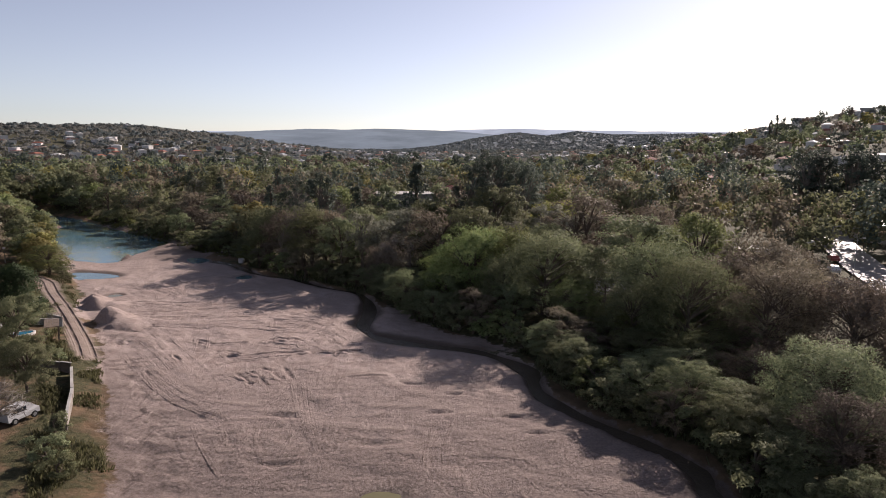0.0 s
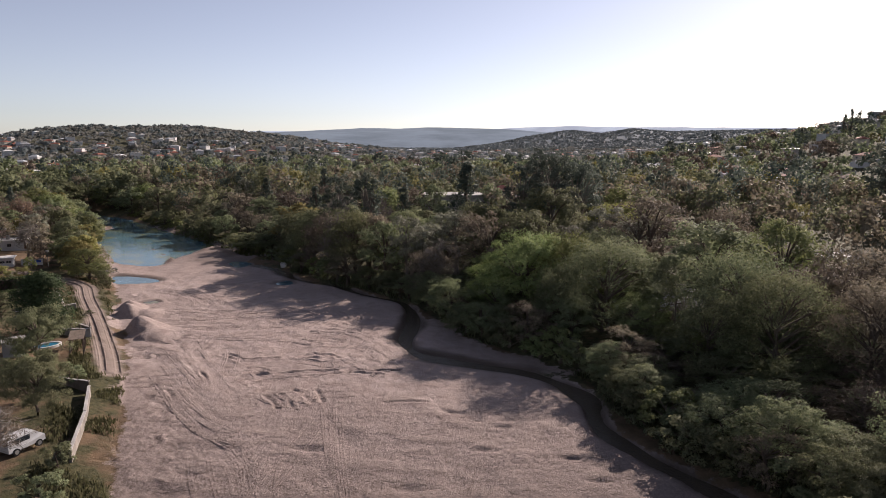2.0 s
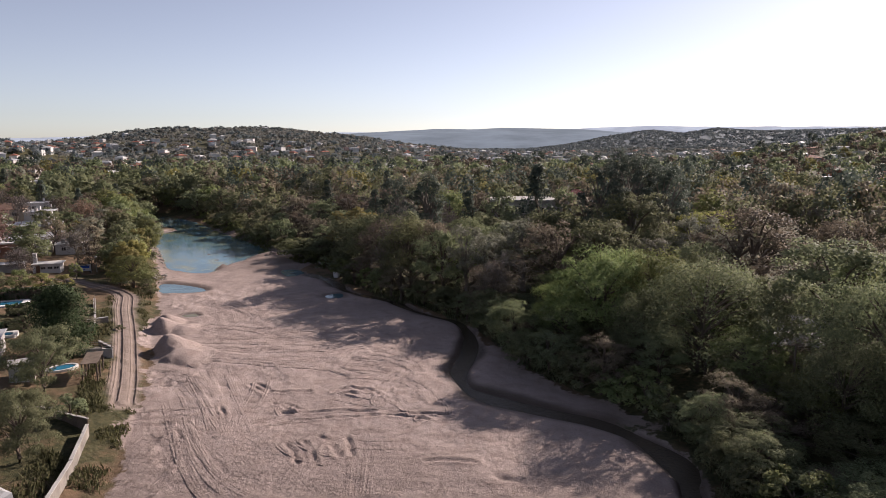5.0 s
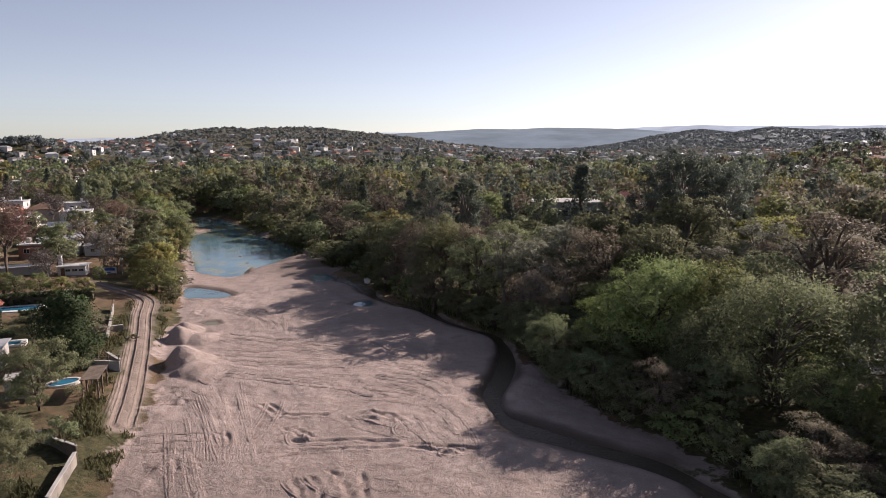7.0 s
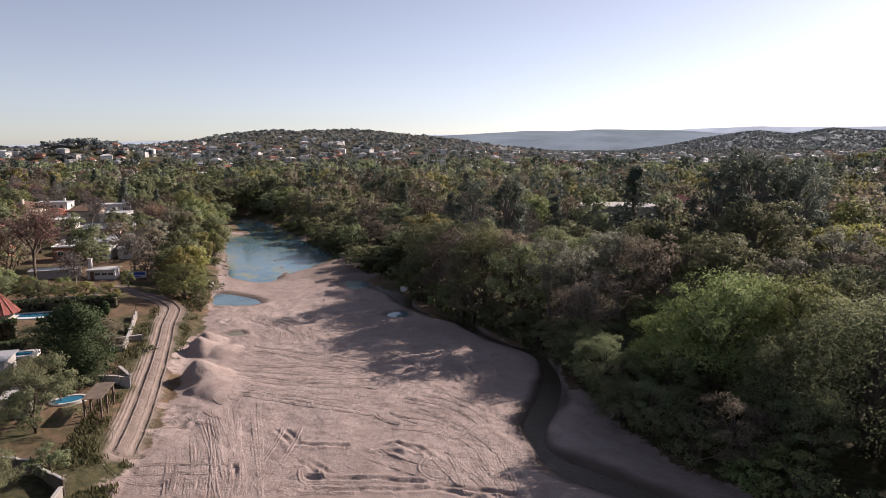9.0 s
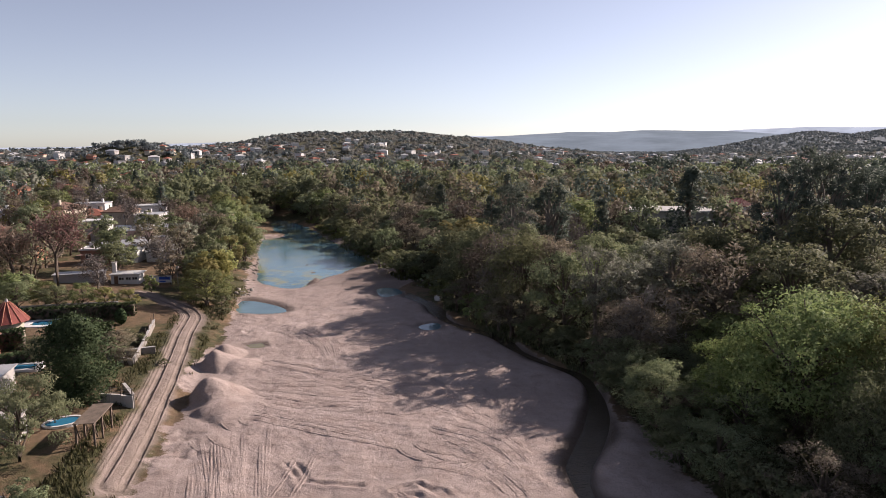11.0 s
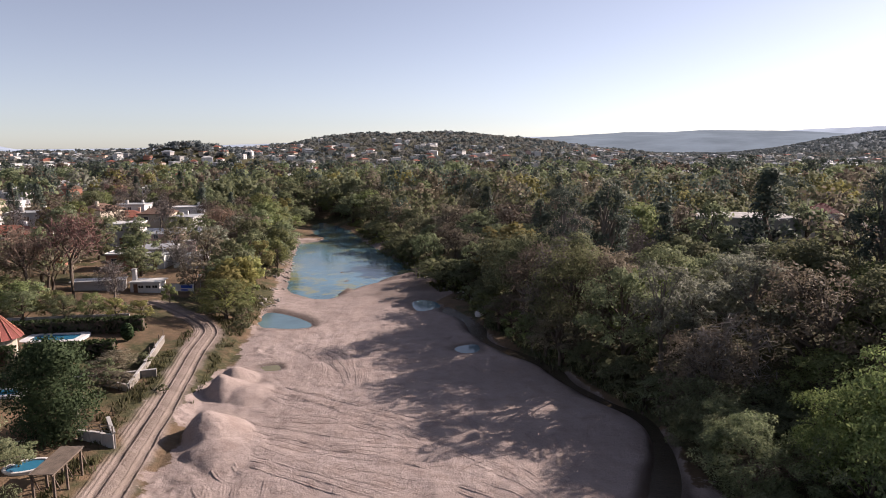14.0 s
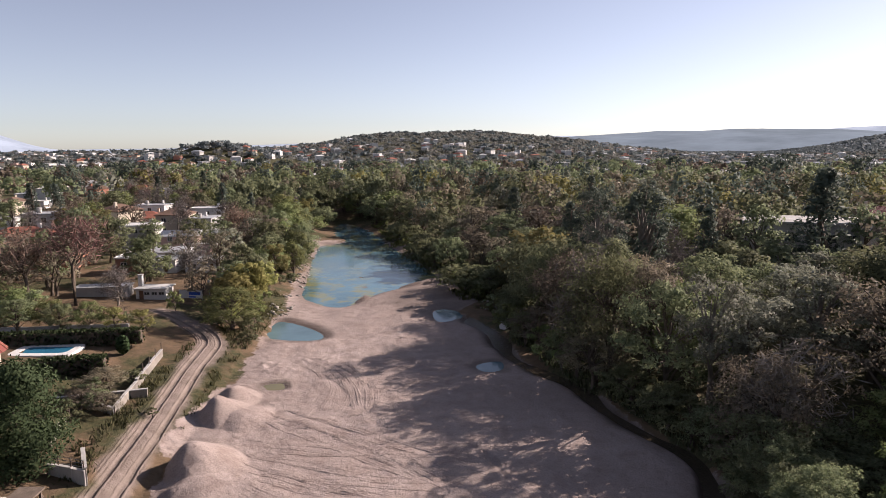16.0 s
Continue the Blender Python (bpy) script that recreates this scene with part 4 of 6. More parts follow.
MARKED_SHORE = [
    ("bright", -140, 197, 0.85, 1.0), ("bright", -136, 190, 0.95, 1.1), ("olive", -128, 178, 0.9, 1.0), ("brown", -122, 170, 0.85, 1.0), ("olive", -114, 160, 0.85, 0.95), ("silver", -111, 147, 0.75, 0.9), ("olive", -106, 152, 0.7, 0.9), ("bright", -150, 205, 0.9, 1.0),
    ("bright", -94.7, 101.9, 0.42, 0.5), ("bright", -90.3, 104.6, 0.4, 0.42), ("bright", -99.8, 100.6, 0.5, 0.6), ("yellow", -87.5, 106.2, 0.36, 0.4), ("bright", -103, 97, 0.5, 0.6), ("shrub", -69.5, 92.0, 0.9, 1.1), ("shrub", -67.5, 90.5, 0.8, 1.0), ("shrub", -62.6, 93.2, 0.35, 0.5), ("shrub", -56.4, 70.8, 0.85, 0.8), ("shrub", -77, 119.5, 0.7, 1.0), ("shrub", -74.5, 117, 0.6, 1.0), ("shrub", -79, 122.5, 0.8, 1.1),
    ("olive", -111, 129, 0.8, 0.95), ("brown", -116, 141, 0.75, 0.9), ("olive", -139, 141, 0.85, 1.0), ("olive", -156, 144, 0.9, 1.0), ("olive", -133, 136, 0.6, 0.8), ("brown", -125, 124, 0.8, 1.0), ("bright", -158, 212, 1.0, 1.2), ("olive", -168, 224, 1.1, 1.2), ("olive", -178, 238, 1.1, 1.2), ("olive", -122, 226, 1.0, 1.2), ("bright", -134, 240, 0.95, 1.2), ("olive", -150, 255, 1.1, 1.3), ("olive", -162, 262, 1.1, 1.3), ("brown", -104, 212, 0.9, 1.1), ("olive", -94, 202, 0.9, 1.1), ("olive", -112, 218, 0.9, 1.1), ("cypress", 250, 505, 1.2, 1.2), ("cypress", 256, 508, 1.4, 1.2), ("cypress", 40, 300, 1.0, 1.0), ("cypress", 46, 305, 0.9, 1.0)]


def plant_all():
    for kind, x, y, tall, broad in MARKED_BANK + MARKED_WOOD + MARKED_LEFT + MARKED_SHORE:
        plant(kind, x, y, tall, broad)
    # Low growth that hangs over the stream.
    for y in np.arange(32, 150, 2.0):
        x = float(np.interp(y, BANK_Y, BANK_R))
        kind = str(rng.choice(["shrub", "olive", "bush", "brown", "willow"], p=[0.36, 0.28, 0.1, 0.16, 0.1]))
        tall = 1.0 + 0.9 * rng.random() if kind in ("shrub", "bush") else 0.42 + 0.25 * rng.random()
        plant(kind, x + 0.6 + 1.6 * rng.random(), y, tall, tall * (1.25 + 0.3 * rng.random()))
        if y < 76 and rng.random() < 0.55:
            plant(str(rng.choice(["olive", "brown", "silver"], p=[0.6, 0.25, 0.15])), x + 3.6 + 1.2 * rng.random(), y, 0.42 + 0.2 * rng.random(), 0.8)
    # Shrubs along the left shore, down to the water.
    for y in np.arange(112, 212, 2.0):
        for k in range(2):
            x = float(np.interp(y, BED_Y, BED_L)) - 1.5 - 9 * rng.random() ** 1.3
            if line_distance(x, y, TRACK) > 3.5 and rng.random() < (0.35 if y < 128 else 0.8):
                plant(str(rng.choice(["shrub", "bush", "yellow", "bright", "olive"], p=[0.4, 0.2, 0.1, 0.12, 0.18])), x, y, 0.45 + 0.35 * rng.random(), 0.55 + 0.45 * rng.random())
    # Trees round the far end of the lake.
    for n in range(44):
        x, y = -172 + 44 * rng.random(), 226 + 46 * rng.random()
        if not inside(np.array(x), np.array(y), LAKE) and free(x, y, 4.0):
            plant(str(rng.choice(["olive", "brown", "bright", "willow"], p=[0.5, 0.2, 0.15, 0.15])), x, y, 0.75 + 0.35 * rng.random(), 1.0 + 0.3 * rng.random())
    for n in range(70):
        y = 150 + 100 * rng.random()
        x = float(np.interp(y, BANK_Y, BANK_R)) + 0.5 + 9 * rng.random() ** 1.5
        plant(str(rng.choice(["shrub", "bush", "willow"], p=[0.5, 0.3, 0.2])), x, y, 0.5 + 0.5 * rng.random(), 0.8 + 0.6 * rng.random())
    # Undergrowth that fills the gaps beneath the bank's trees.
    for n in range(90):
        y = 40 + 75 * rng.random()
        x = float(np.interp(y, BANK_Y, BANK_R)) + 3 + 30 * rng.random()
        if not (24 < x < 37 and 97 < y < 116):
            plant(str(rng.choice(["shrub", "olive", "bush", "brown"], p=[0.4, 0.3, 0.1, 0.2])), x, y, (0.26 + 0.16 * rng.random()) * (2.4 if rng.random() < 0.4 and y > 92 else 1.0), 0.7 + 0.4 * rng.random())
    # The wooded right bank, in rows from the water's edge inland.
    names = ["olive", "brown", "silver", "bright", "bare", "yellow", "willow"]
    for n in range(4200):
        if len(planted) > 650:
            break
        y = 30 + 175 * rng.random() ** 0.9
        x = np.interp(y, BANK_Y, BANK_R) + 3.2 + 62 * rng.random() ** 1.25
        deep = x - np.interp(y, BANK_Y, BANK_R)
        if line_distance(x, y, ROAD) < (15 if y > 80 else 9) or (24 < x < 37 and 97 < y < 116) or not free(x, y, 5.6 if deep < 16 else 6.8):
            continue
        share = [0.30, 0.32, 0.10, 0.07, 0.13, 0.04, 0.04] if y < 130 else [0.38, 0.34, 0.08, 0.05, 0.09, 0.04, 0.02]
        kind = str(rng.choice(names, p=share))
        tall = (0.84 + 0.5 * rng.random() ** 1.4) * (0.8 + 0.25 * min(1, deep / 14)) * (1.1 if 96 < y < 150 else 1.0)
        if y > 150 and rng.random() < 0.16:
            kind, tall = "conifer", 0.75 + 0.25 * rng.random()
        if y < 88 and deep < 18:
            tall *= 0.52
        if -30 < x < 18 and 138 < y < 186:
            kind, tall = "olive" if kind == "conifer" else kind, min(tall, 0.85)
        if y > 143 and deep < 17:
            kind, tall = "olive" if kind in ("conifer", "bare") else kind, tall * (0.3 + 0.02 * deep)
        if x > 44 and y < 150:
            kind, tall = "brown" if kind == "conifer" else kind, min(tall, 0.8)
        plant(kind, x, y, tall, tall * (1.15 + 0.35 * rng.random()))
    # Gardens on the left bank.
    names = ["olive", "bright", "brown", "dark", "bare", "yellow", "red"]
    count = 0
    for n in range(1500):
        if count > 190:
            break
        y = 60 + 190 * rng.random()
        x = np.interp(y, BED_Y, BED_L) - (5 if y > 140 else 34) - 95 * rng.random()
        if not free(x, y, 5.0) or (y < 132 and x > -106) or any(abs(x - hx) < w and abs(y - hy) < w for hx, hy, w in HOUSE_SPOTS):
            continue
        kind = str(rng.choice(["olive", "bright", "brown", "conifer", "bare", "yellow", "red", "silver"], p=[0.27, 0.07, 0.27, 0.08, 0.12, 0.06, 0.09, 0.04]))
        tall = (0.5 if kind == "conifer" else 0.6) + 0.35 * rng.random()
        plant(kind, x, y, tall, tall * 1.1)
        count += 1


def far_woods(name, spots, leaf, label, count, size, wide, high):
    """Woods too far to count: sprays gathered to a crown at each spot."""
    rs = np.random.default_rng(len(spots))
    verts, facing = [], []
    shapes = [crown_points(k, rs, 1.0, 1.0, 0.06, count, 26)[1:] for k in ("round",) * 7 + ("cone" if leaf == "dark" else "round",)]
    ground = land([x for x, _ in spots], [y for _, y in spots])
    for (x, y), z in zip(spots, ground):
        s = 0.65 + 0.7 * rs.random()
        t = rs.random() * 6.28
        p, f = shapes[int(rs.integers(8))]
        p = p * np.array([wide * s, wide * s, high * s])
        p = np.stack([p[:, 0] * math.cos(t) - p[:, 1] * math.sin(t), p[:, 0] * math.sin(t) + p[:, 1] * math.cos(t), p[:, 2]], 1)
        p += np.array([x, y, z])
        g = np.stack([f[:, 0] * math.cos(t) - f[:, 1] * math.sin(t), f[:, 0] * math.sin(t) + f[:, 1] * math.cos(t), f[:, 2]], 1)
        v, _ = leaves(p, size * s, rs, 0.8, 0.0, g, 0.5)
        verts.append(v)
        facing.append(g)
    v = np.concatenate(verts)
    ob = new(name, quad_mesh(name, v, M_LEAF[leaf], np.concatenate(facing)))
    return tagged(ob, label, "woods", kind="stuff")


def scatter(count, near, far, low, high, power=1.0):
    """Spots by distance and by the turn from +y towards -x, in degrees."""
    out = []
    taken = np.array(HOUSE_SPOTS)
    while len(out) < count:
        r = near + (far - near) * rng.random() ** power
        a = radians(low + (high - low) * rng.random())
        x, y = -math.sin(a) * r, math.cos(a) * r
        bed_l, bank_r = np.interp(y, BED_Y, BED_L), np.interp(y, BANK_Y, BANK_R)
        if y < 250 and bed_l - 4 < x < bank_r + 6:
            continue
        if y < 210 and (bank_r < x < bank_r + 62):
            continue
        if y < 250 and x < bed_l and x > bed_l - 120:
            continue
        if (np.maximum(np.abs(taken[:, 0] - x), np.abs(taken[:, 1] - y)) < taken[:, 2]).any():
            continue
        out.append((x, y))
    return out


# ---- building parts ----
def box(bm, x, y, z, sx, sy, sz, bevel=0.0):
    """A box on its base centre."""
    got = bmesh.ops.create_cube(bm, size=1.0, matrix=Matrix.Translation((x, y, z + sz / 2)) @ Matrix.Diagonal((sx, sy, sz, 1)))
    if bevel:
        edges = list({e for v in got["verts"] for e in v.link_edges})
        bmesh.ops.bevel(bm, geom=edges, offset=bevel, segments=1, affect="EDGES")
    return bm


def boxed(x, y, z, sx, sy, sz, bevel=0.0):
    return box(bmesh.new(), x, y, z, sx, sy, sz, bevel)


def rod(bm, a, b, r, sides=8, r2=None):
    a, b = Vector(a), Vector(b)
    m = Matrix.Translation((a + b) / 2) @ (b - a).to_track_quat("Z", "Y").to_matrix().to_4x4()
    bmesh.ops.create_cone(bm, cap_ends=True, segments=sides, radius1=r, radius2=r if r2 is None else r2, depth=(b - a).length, matrix=m)
    return bm


def pitched(kind, w, d, z, rise, over=0.4, thick=0.18):
    """A gable or hip roof with eaves and thickness."""
    bm = bmesh.new()
    x, y = w / 2 + over, d / 2 + over
    in_ = 0 if kind == "gable" else min(x, y) * 0.85
    base = [(-x, -y), (x, -y), (x, y), (-x, y)]
    lower = [bm.verts.new((a, b, z - 0.02)) for a, b in base]
    upper = [bm.verts.new((a, b, z + thick)) for a, b in base]
    ridge = [bm.verts.new((-x + in_, 0, z + thick + rise)), bm.verts.new((x - in_, 0, z + thick + rise))]
    bm.faces.new(lower[::-1])
    for k in range(4):
        bm.faces.new((lower[k], lower[(k + 1) % 4], upper[(k + 1) % 4], upper[k]))
    bm.faces.new((upper[0], upper[1], ridge[1], ridge[0]))
    bm.faces.new((upper[2], upper[3], ridge[0], ridge[1]))
    bm.faces.new((upper[1], upper[2], ridge[1]))
    bm.faces.new((upper[3], upper[0], ridge[0]))
    return bm


def window(parent, x, y, z, w, h, side, deep=True):
    """A window on a wall; side: the wall's outward way, 0 -y, 1 +x, 2 +y, 3 -x."""
    along = side % 2 == 0
    sign = (-1, 1, 1, -1)[side]
    ox, oy = (0, sign * 0.03) if along else (sign * 0.03, 0)
    bm = bmesh.new()
    for dx, dz, sw, sh in ((-w / 2, 0, 0.09, h), (w / 2, 0, 0.09, h), (0, 0, w + 0.09, 0.09), (0, h - 0.09, w + 0.09, 0.09), (0, 0, 0.06, h)):
        if along:
            box(bm, x + dx + ox, y + oy, z + dz, sw, 0.14, sh)
        else:
            box(bm, x + ox, y + dx + oy, z + dz, 0.14, sw, sh)
    win = part("window", bm, M_FRAME, parent)
    part("pane", boxed(x + ox * 0.3, y + oy * 0.3, z + 0.05, w if along else 0.08, 0.08 if along else w, h - 0.1), M_GLASS, win)
    return win


def build_house(w, d, h, roof, wall_mat, roof_mat, label, storeys=1, chimney=True, tank=False, wing=None, rise=1.5, simple=False):
    """A house with its base centre at the origin and its front towards -y."""
    base = thing("house", (0, 0, 0), label, "house")
    bm = boxed(0, 0, -1.2, w, d, h + 1.2)
    if wing:
        wx, wy, ww, wd, wh = wing
        box(bm, wx, wy, -1.2, ww, wd, wh + 1.2)
    part("wall", bm, wall_mat, base)
    if roof == "flat":
        bm = boxed(0, 0, h - 0.02, w + 0.5, d + 0.5, 0.22)
        for sx, sy, lx, ly in ((0, d / 2 + 0.16, w + 0.5, 0.18), (0, -d / 2 - 0.16, w + 0.5, 0.18), (w / 2 + 0.16, 0, 0.18, d + 0.5), (-w / 2 - 0.16, 0, 0.18, d + 0.5)):
            box(bm, sx, sy, h + 0.2, lx, ly, 0.16)
    else:
        bm = pitched(roof, w, d, h, rise)
    part("roof", bm, roof_mat, base)
    if wing:
        part("roof", boxed(wx, wy, wh - 0.02, ww + 0.4, wd + 0.4, 0.2), roof_mat, base)
    for s in range(storeys):
        z = s * 2.9 + 1.0
        count = max(1, int(w / 3.6))
        for k in range(count):
            x = (k + 0.5) / count * w - w / 2
            if s == 0 and k == count // 2:
                part("door", boxed(x, -d / 2 - 0.03, 0, 1.0, 0.12, 2.1), M_DOOR, base)
            else:
                window(base, x, -d / 2, z, 1.3, 1.3, 0)
        if not simple:
            for side, sx in ((1, w / 2), (3, -w / 2)):
                window(base, sx, d * 0.1, z, 1.2, 1.3, side)
    if chimney:
        part("chimney", boxed(w * 0.28, d * 0.15, h - 0.3, 0.7, 0.7, 1.9 + (rise * 0.6 if roof != "flat" else 0)), wall_mat, base)
    if tank:
        part("water_tank", rod(bmesh.new(), (-w * 0.25, d * 0.1, h + 0.2), (-w * 0.25, d * 0.1, h + 1.6), 0.65, 12), M_CONCRETE, base)
    return base


W, R = M_WALLS, M_ROOFS
TOWN_KINDS = [
    build_house(10, 8, 3.0, "flat", W[0], R[2], "small white flat-roofed house", tank=True, simple=True),
    build_house(11, 8, 5.9, "flat", W[0], R[1], "two-storey white house with a flat roof", 2, tank=True),
    build_house(10, 9, 3.0, "hip", W[1], R[0], "cream house with a red tiled hip roof", rise=1.9, simple=True),
    build_house(9, 7, 3.0, "gable", W[3], R[3], "terracotta house with a brown gable roof", rise=1.8, simple=True),
    build_house(12, 8, 3.2, "gable", W[2], R[1], "grey house with a pale sheet-metal roof", rise=1.0, simple=True),
    build_house(9, 9, 5.9, "hip", W[1], R[3], "two-storey cream house with a brown roof", 2, rise=1.8),
    build_house(8, 8, 5.9, "flat", W[5], R[4], "two-storey pink house with a dark flat roof", 2),
    build_house(13, 9, 3.2, "hip", W[0], R[0], "long white house with a red tiled roof", rise=2.0, simple=True),
]
used_kinds = set()


def set_house(k, x, y, turn, size=1.0, lift=0.3, group="houses of the town"):
    src = TOWN_KINDS[k]
    m = pose(x, y, float(land(x, y)) + lift, 0, 0, turn) @ Matrix.Diagonal((size, size, size, 1))
    if k in used_kinds:
        ob = copy_thing(src, Matrix.Identity(4))
    else:
        used_kinds.add(k)
        ob = src
    ob.matrix_basis = m
    ob["group"] = group
    return ob


# Town spots, thick on the slopes across the lake: x, y, half width kept clear.
HOUSE_SPOTS = [(-100, 121, 7), (-83, 95, 9), (-118, 132, 7), (-128, 147, 7), (-112, 120, 7), (-148, 152, 8), (-150, 128, 8), (-126, 134, 8), (-165, 187, 8), (-160, 170, 7), (-138, 160, 7), (-75, 84, 10), (-9, 186, 14), (-164, 136, 8), (-182, 152, 8), (-187, 168, 8), (-137, 128, 8), (69, 134, 6), (142, 190, 12)]
town = []
for n in range(6000):
    if len(town) >= 300:
        break
    r = 215 + 900 * rng.random() ** 1.25
    a = rng.random()
    turn = 4 + 62 * a if rng.random() < 0.74 else -36 + 30 * a
    if turn > 0 and r < 400 and turn < 24:
        continue
    x, y = -math.sin(radians(turn)) * r, math.cos(radians(turn)) * r
    if y < 270 and np.interp(y, BED_Y, BED_L) - 20 < x < np.interp(y, BANK_Y, BANK_R) + 60:
        continue
    if turn < 0 and r < 300:
        continue
    if any(math.hypot(x - p, y - q) < 17 for p, q, _ in town):
        continue
    if x < 0 and land(x, y) > 27:
        continue
    town.append((x, y, 8.5))
for x, y, _ in town:
    set_house(int(rng.choice(8, p=[0.2, 0.18, 0.14, 0.1, 0.12, 0.08, 0.06, 0.12])), x, y, float(rng.choice([0, 90, 180, 270]) + rng.normal() * 15 + 20), 0.66 + 0.26 * float(rng.random()), 0.4)
HOUSE_SPOTS += town

plant_all()
clear_unused()
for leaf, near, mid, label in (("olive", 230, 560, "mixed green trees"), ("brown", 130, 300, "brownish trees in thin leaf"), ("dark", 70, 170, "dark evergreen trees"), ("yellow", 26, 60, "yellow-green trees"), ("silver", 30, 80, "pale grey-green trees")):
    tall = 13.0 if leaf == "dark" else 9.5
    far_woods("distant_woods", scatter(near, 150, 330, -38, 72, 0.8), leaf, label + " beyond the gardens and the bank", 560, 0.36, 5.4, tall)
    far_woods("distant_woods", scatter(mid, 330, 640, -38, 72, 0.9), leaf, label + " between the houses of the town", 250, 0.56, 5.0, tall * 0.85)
inlet = [(-150 - 70 * rng.random(), 250 + 60 * rng.random()) for _ in range(42)] + [(-196 + 14 * rng.random() - 0.2 * k, 215 + 1.6 * k) for k in range(18)]
far_woods("distant_woods", inlet, "olive", "green trees crowding the far end of the lake", 420, 0.42, 4.6, 9.5)
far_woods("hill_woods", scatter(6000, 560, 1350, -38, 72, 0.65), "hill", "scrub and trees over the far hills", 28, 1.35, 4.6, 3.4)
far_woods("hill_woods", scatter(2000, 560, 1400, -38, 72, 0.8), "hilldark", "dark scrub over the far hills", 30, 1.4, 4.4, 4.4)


far_woods("hill_woods", scatter(5200, 1350, 2150, -30, 14, 1.0), "haze", "scrub tinted with blue haze over the hills across the valley", 12, 1.9, 5.0, 2.6)
far_woods("knoll_woods", [(-560 + 46 * float(rng.normal()), 540 + 46 * float(rng.normal())) for _ in range(120)], "hilldark", "dark trees crowding a rocky knoll", 60, 0.8, 3.6, 4.6)


def far_houses(count, mat, roof_mat, label, seed):
    """Houses too far to count: walls and low hip roofs with eaves, joined."""
    rs = np.random.default_rng(seed)
    walls, roofs = ([], []), ([], [])
    for x, y in scatter(count, 420, 1250, -36, 70, 0.8):
        if land(x, y) > 26 and (x < 0 or math.hypot(x, y) > 760) and rs.random() < 0.9:
            continue
        w, d, h = 3 + 2.2 * rs.random(), 2.6 + 1.6 * rs.random(), (3.0, 3.4, 6.0)[int(rs.integers(3))]
        t, z = rs.random() * 3.14, float(land(x, y)) - 1.0
        turn_ = np.array([[math.cos(t), -math.sin(t)], [math.sin(t), math.cos(t)]])
        flat_ = rs.random() < 0.5

        def corner_ring(a, b, z_):
            return [tuple(turn_ @ np.array(c) + np.array([x, y])) + (z_,) for c in ((-a, -b), (a, -b), (a, b), (-a, b))]

        for (vs, fs), rings in ((walls, (corner_ring(w, d, z), corner_ring(w, d, z + h + 1))), (roofs, (corner_ring(w + 0.4, d + 0.4, z + h + 1.0), corner_ring(w + 0.4, d + 0.4, z + h + 1.25), corner_ring(w * (0.98 if flat_ else 0.45), d * (0.98 if flat_ else 0.08), z + h + (1.35 if flat_ else 2.6))))):
            s0 = len(vs)
            for ring in rings:
                vs.extend(ring)
            for n in range(len(rings) - 1):
                for k in range(4):
                    fs.append((s0 + 4 * n + k, s0 + 4 * n + (k + 1) % 4, s0 + 4 * n + 4 + (k + 1) % 4, s0 + 4 * n + 4 + k))
            fs.append(tuple(s0 + 4 * (len(rings) - 1) + k for k in range(4)))
    for name, (vs, fs), m in (("distant_house_walls", walls, mat), ("distant_house_roofs", roofs, roof_mat)):
        tagged(new(name, sheet(name, vs, fs, m, False)), label, "houses", kind="stuff")


far_houses(420, W[0], R[2], "white flat and hipped houses scattered far over the hillside", 1)
far_houses(300, W[1], R[0], "cream houses with red roofs far over the hillside", 2)
far_houses(300, W[2], R[1], "grey houses with pale metal roofs far over the hillside", 3)


# ---- far hills beyond the valley ----
def ridge_line(name, far, deep, known, seed, mat, label):
    turns = np.linspace(-45, 80, 260)
    verts, faces = [], []
    for n, a in enumerate(turns):
        h = bands(a, known) * (1 + 0.10 * (fbm(np.array([a * 40.0]), np.array([seed * 50.0]), 130, seed)[0] - 0.5))
        for k, (dr, f) in enumerate(((-deep, 0.0), (-deep * 0.5, 0.62), (0, 1.0), (deep * 0.7, 0.2))):
            r = far + dr
            verts.append((-math.sin(radians(a)) * r, math.cos(radians(a)) * r, h * f - 2))
    for n in range(len(turns) - 1):
        for k in range(3):
            faces.append((4 * n + k, 4 * n + k + 1, 4 * n + k + 5, 4 * n + k + 4))
    return tagged(new(name, sheet(name, verts, faces, mat)), label, "hills", kind="structure")


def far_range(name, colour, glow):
    """Hills far off: the haze before them is put into their colour and a glow."""
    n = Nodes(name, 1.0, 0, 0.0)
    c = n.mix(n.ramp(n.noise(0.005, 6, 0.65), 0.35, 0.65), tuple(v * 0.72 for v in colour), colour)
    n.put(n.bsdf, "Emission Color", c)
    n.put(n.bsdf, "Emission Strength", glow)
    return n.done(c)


M_FAR = [far_range("hazy_blue_hills", (0.150, 0.182, 0.215), 0.36), far_range("hazed_mountains", (0.23, 0.265, 0.32), 0.60)]
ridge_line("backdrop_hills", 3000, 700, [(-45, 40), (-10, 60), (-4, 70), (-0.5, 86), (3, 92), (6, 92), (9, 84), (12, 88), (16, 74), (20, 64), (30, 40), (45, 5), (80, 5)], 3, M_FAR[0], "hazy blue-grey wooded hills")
ridge_line("backdrop_mountains", 4600, 500, [(-45, 115), (-20, 118), (-12, 128), (-6, 135), (0, 120), (8, 100), (25, 90), (40, 60), (52, 30), (59.5, 27), (61, 55), (64, 145), (68, 220), (80, 220)], 4, M_FAR[1], "mountains on the horizon, hazed in their colour")


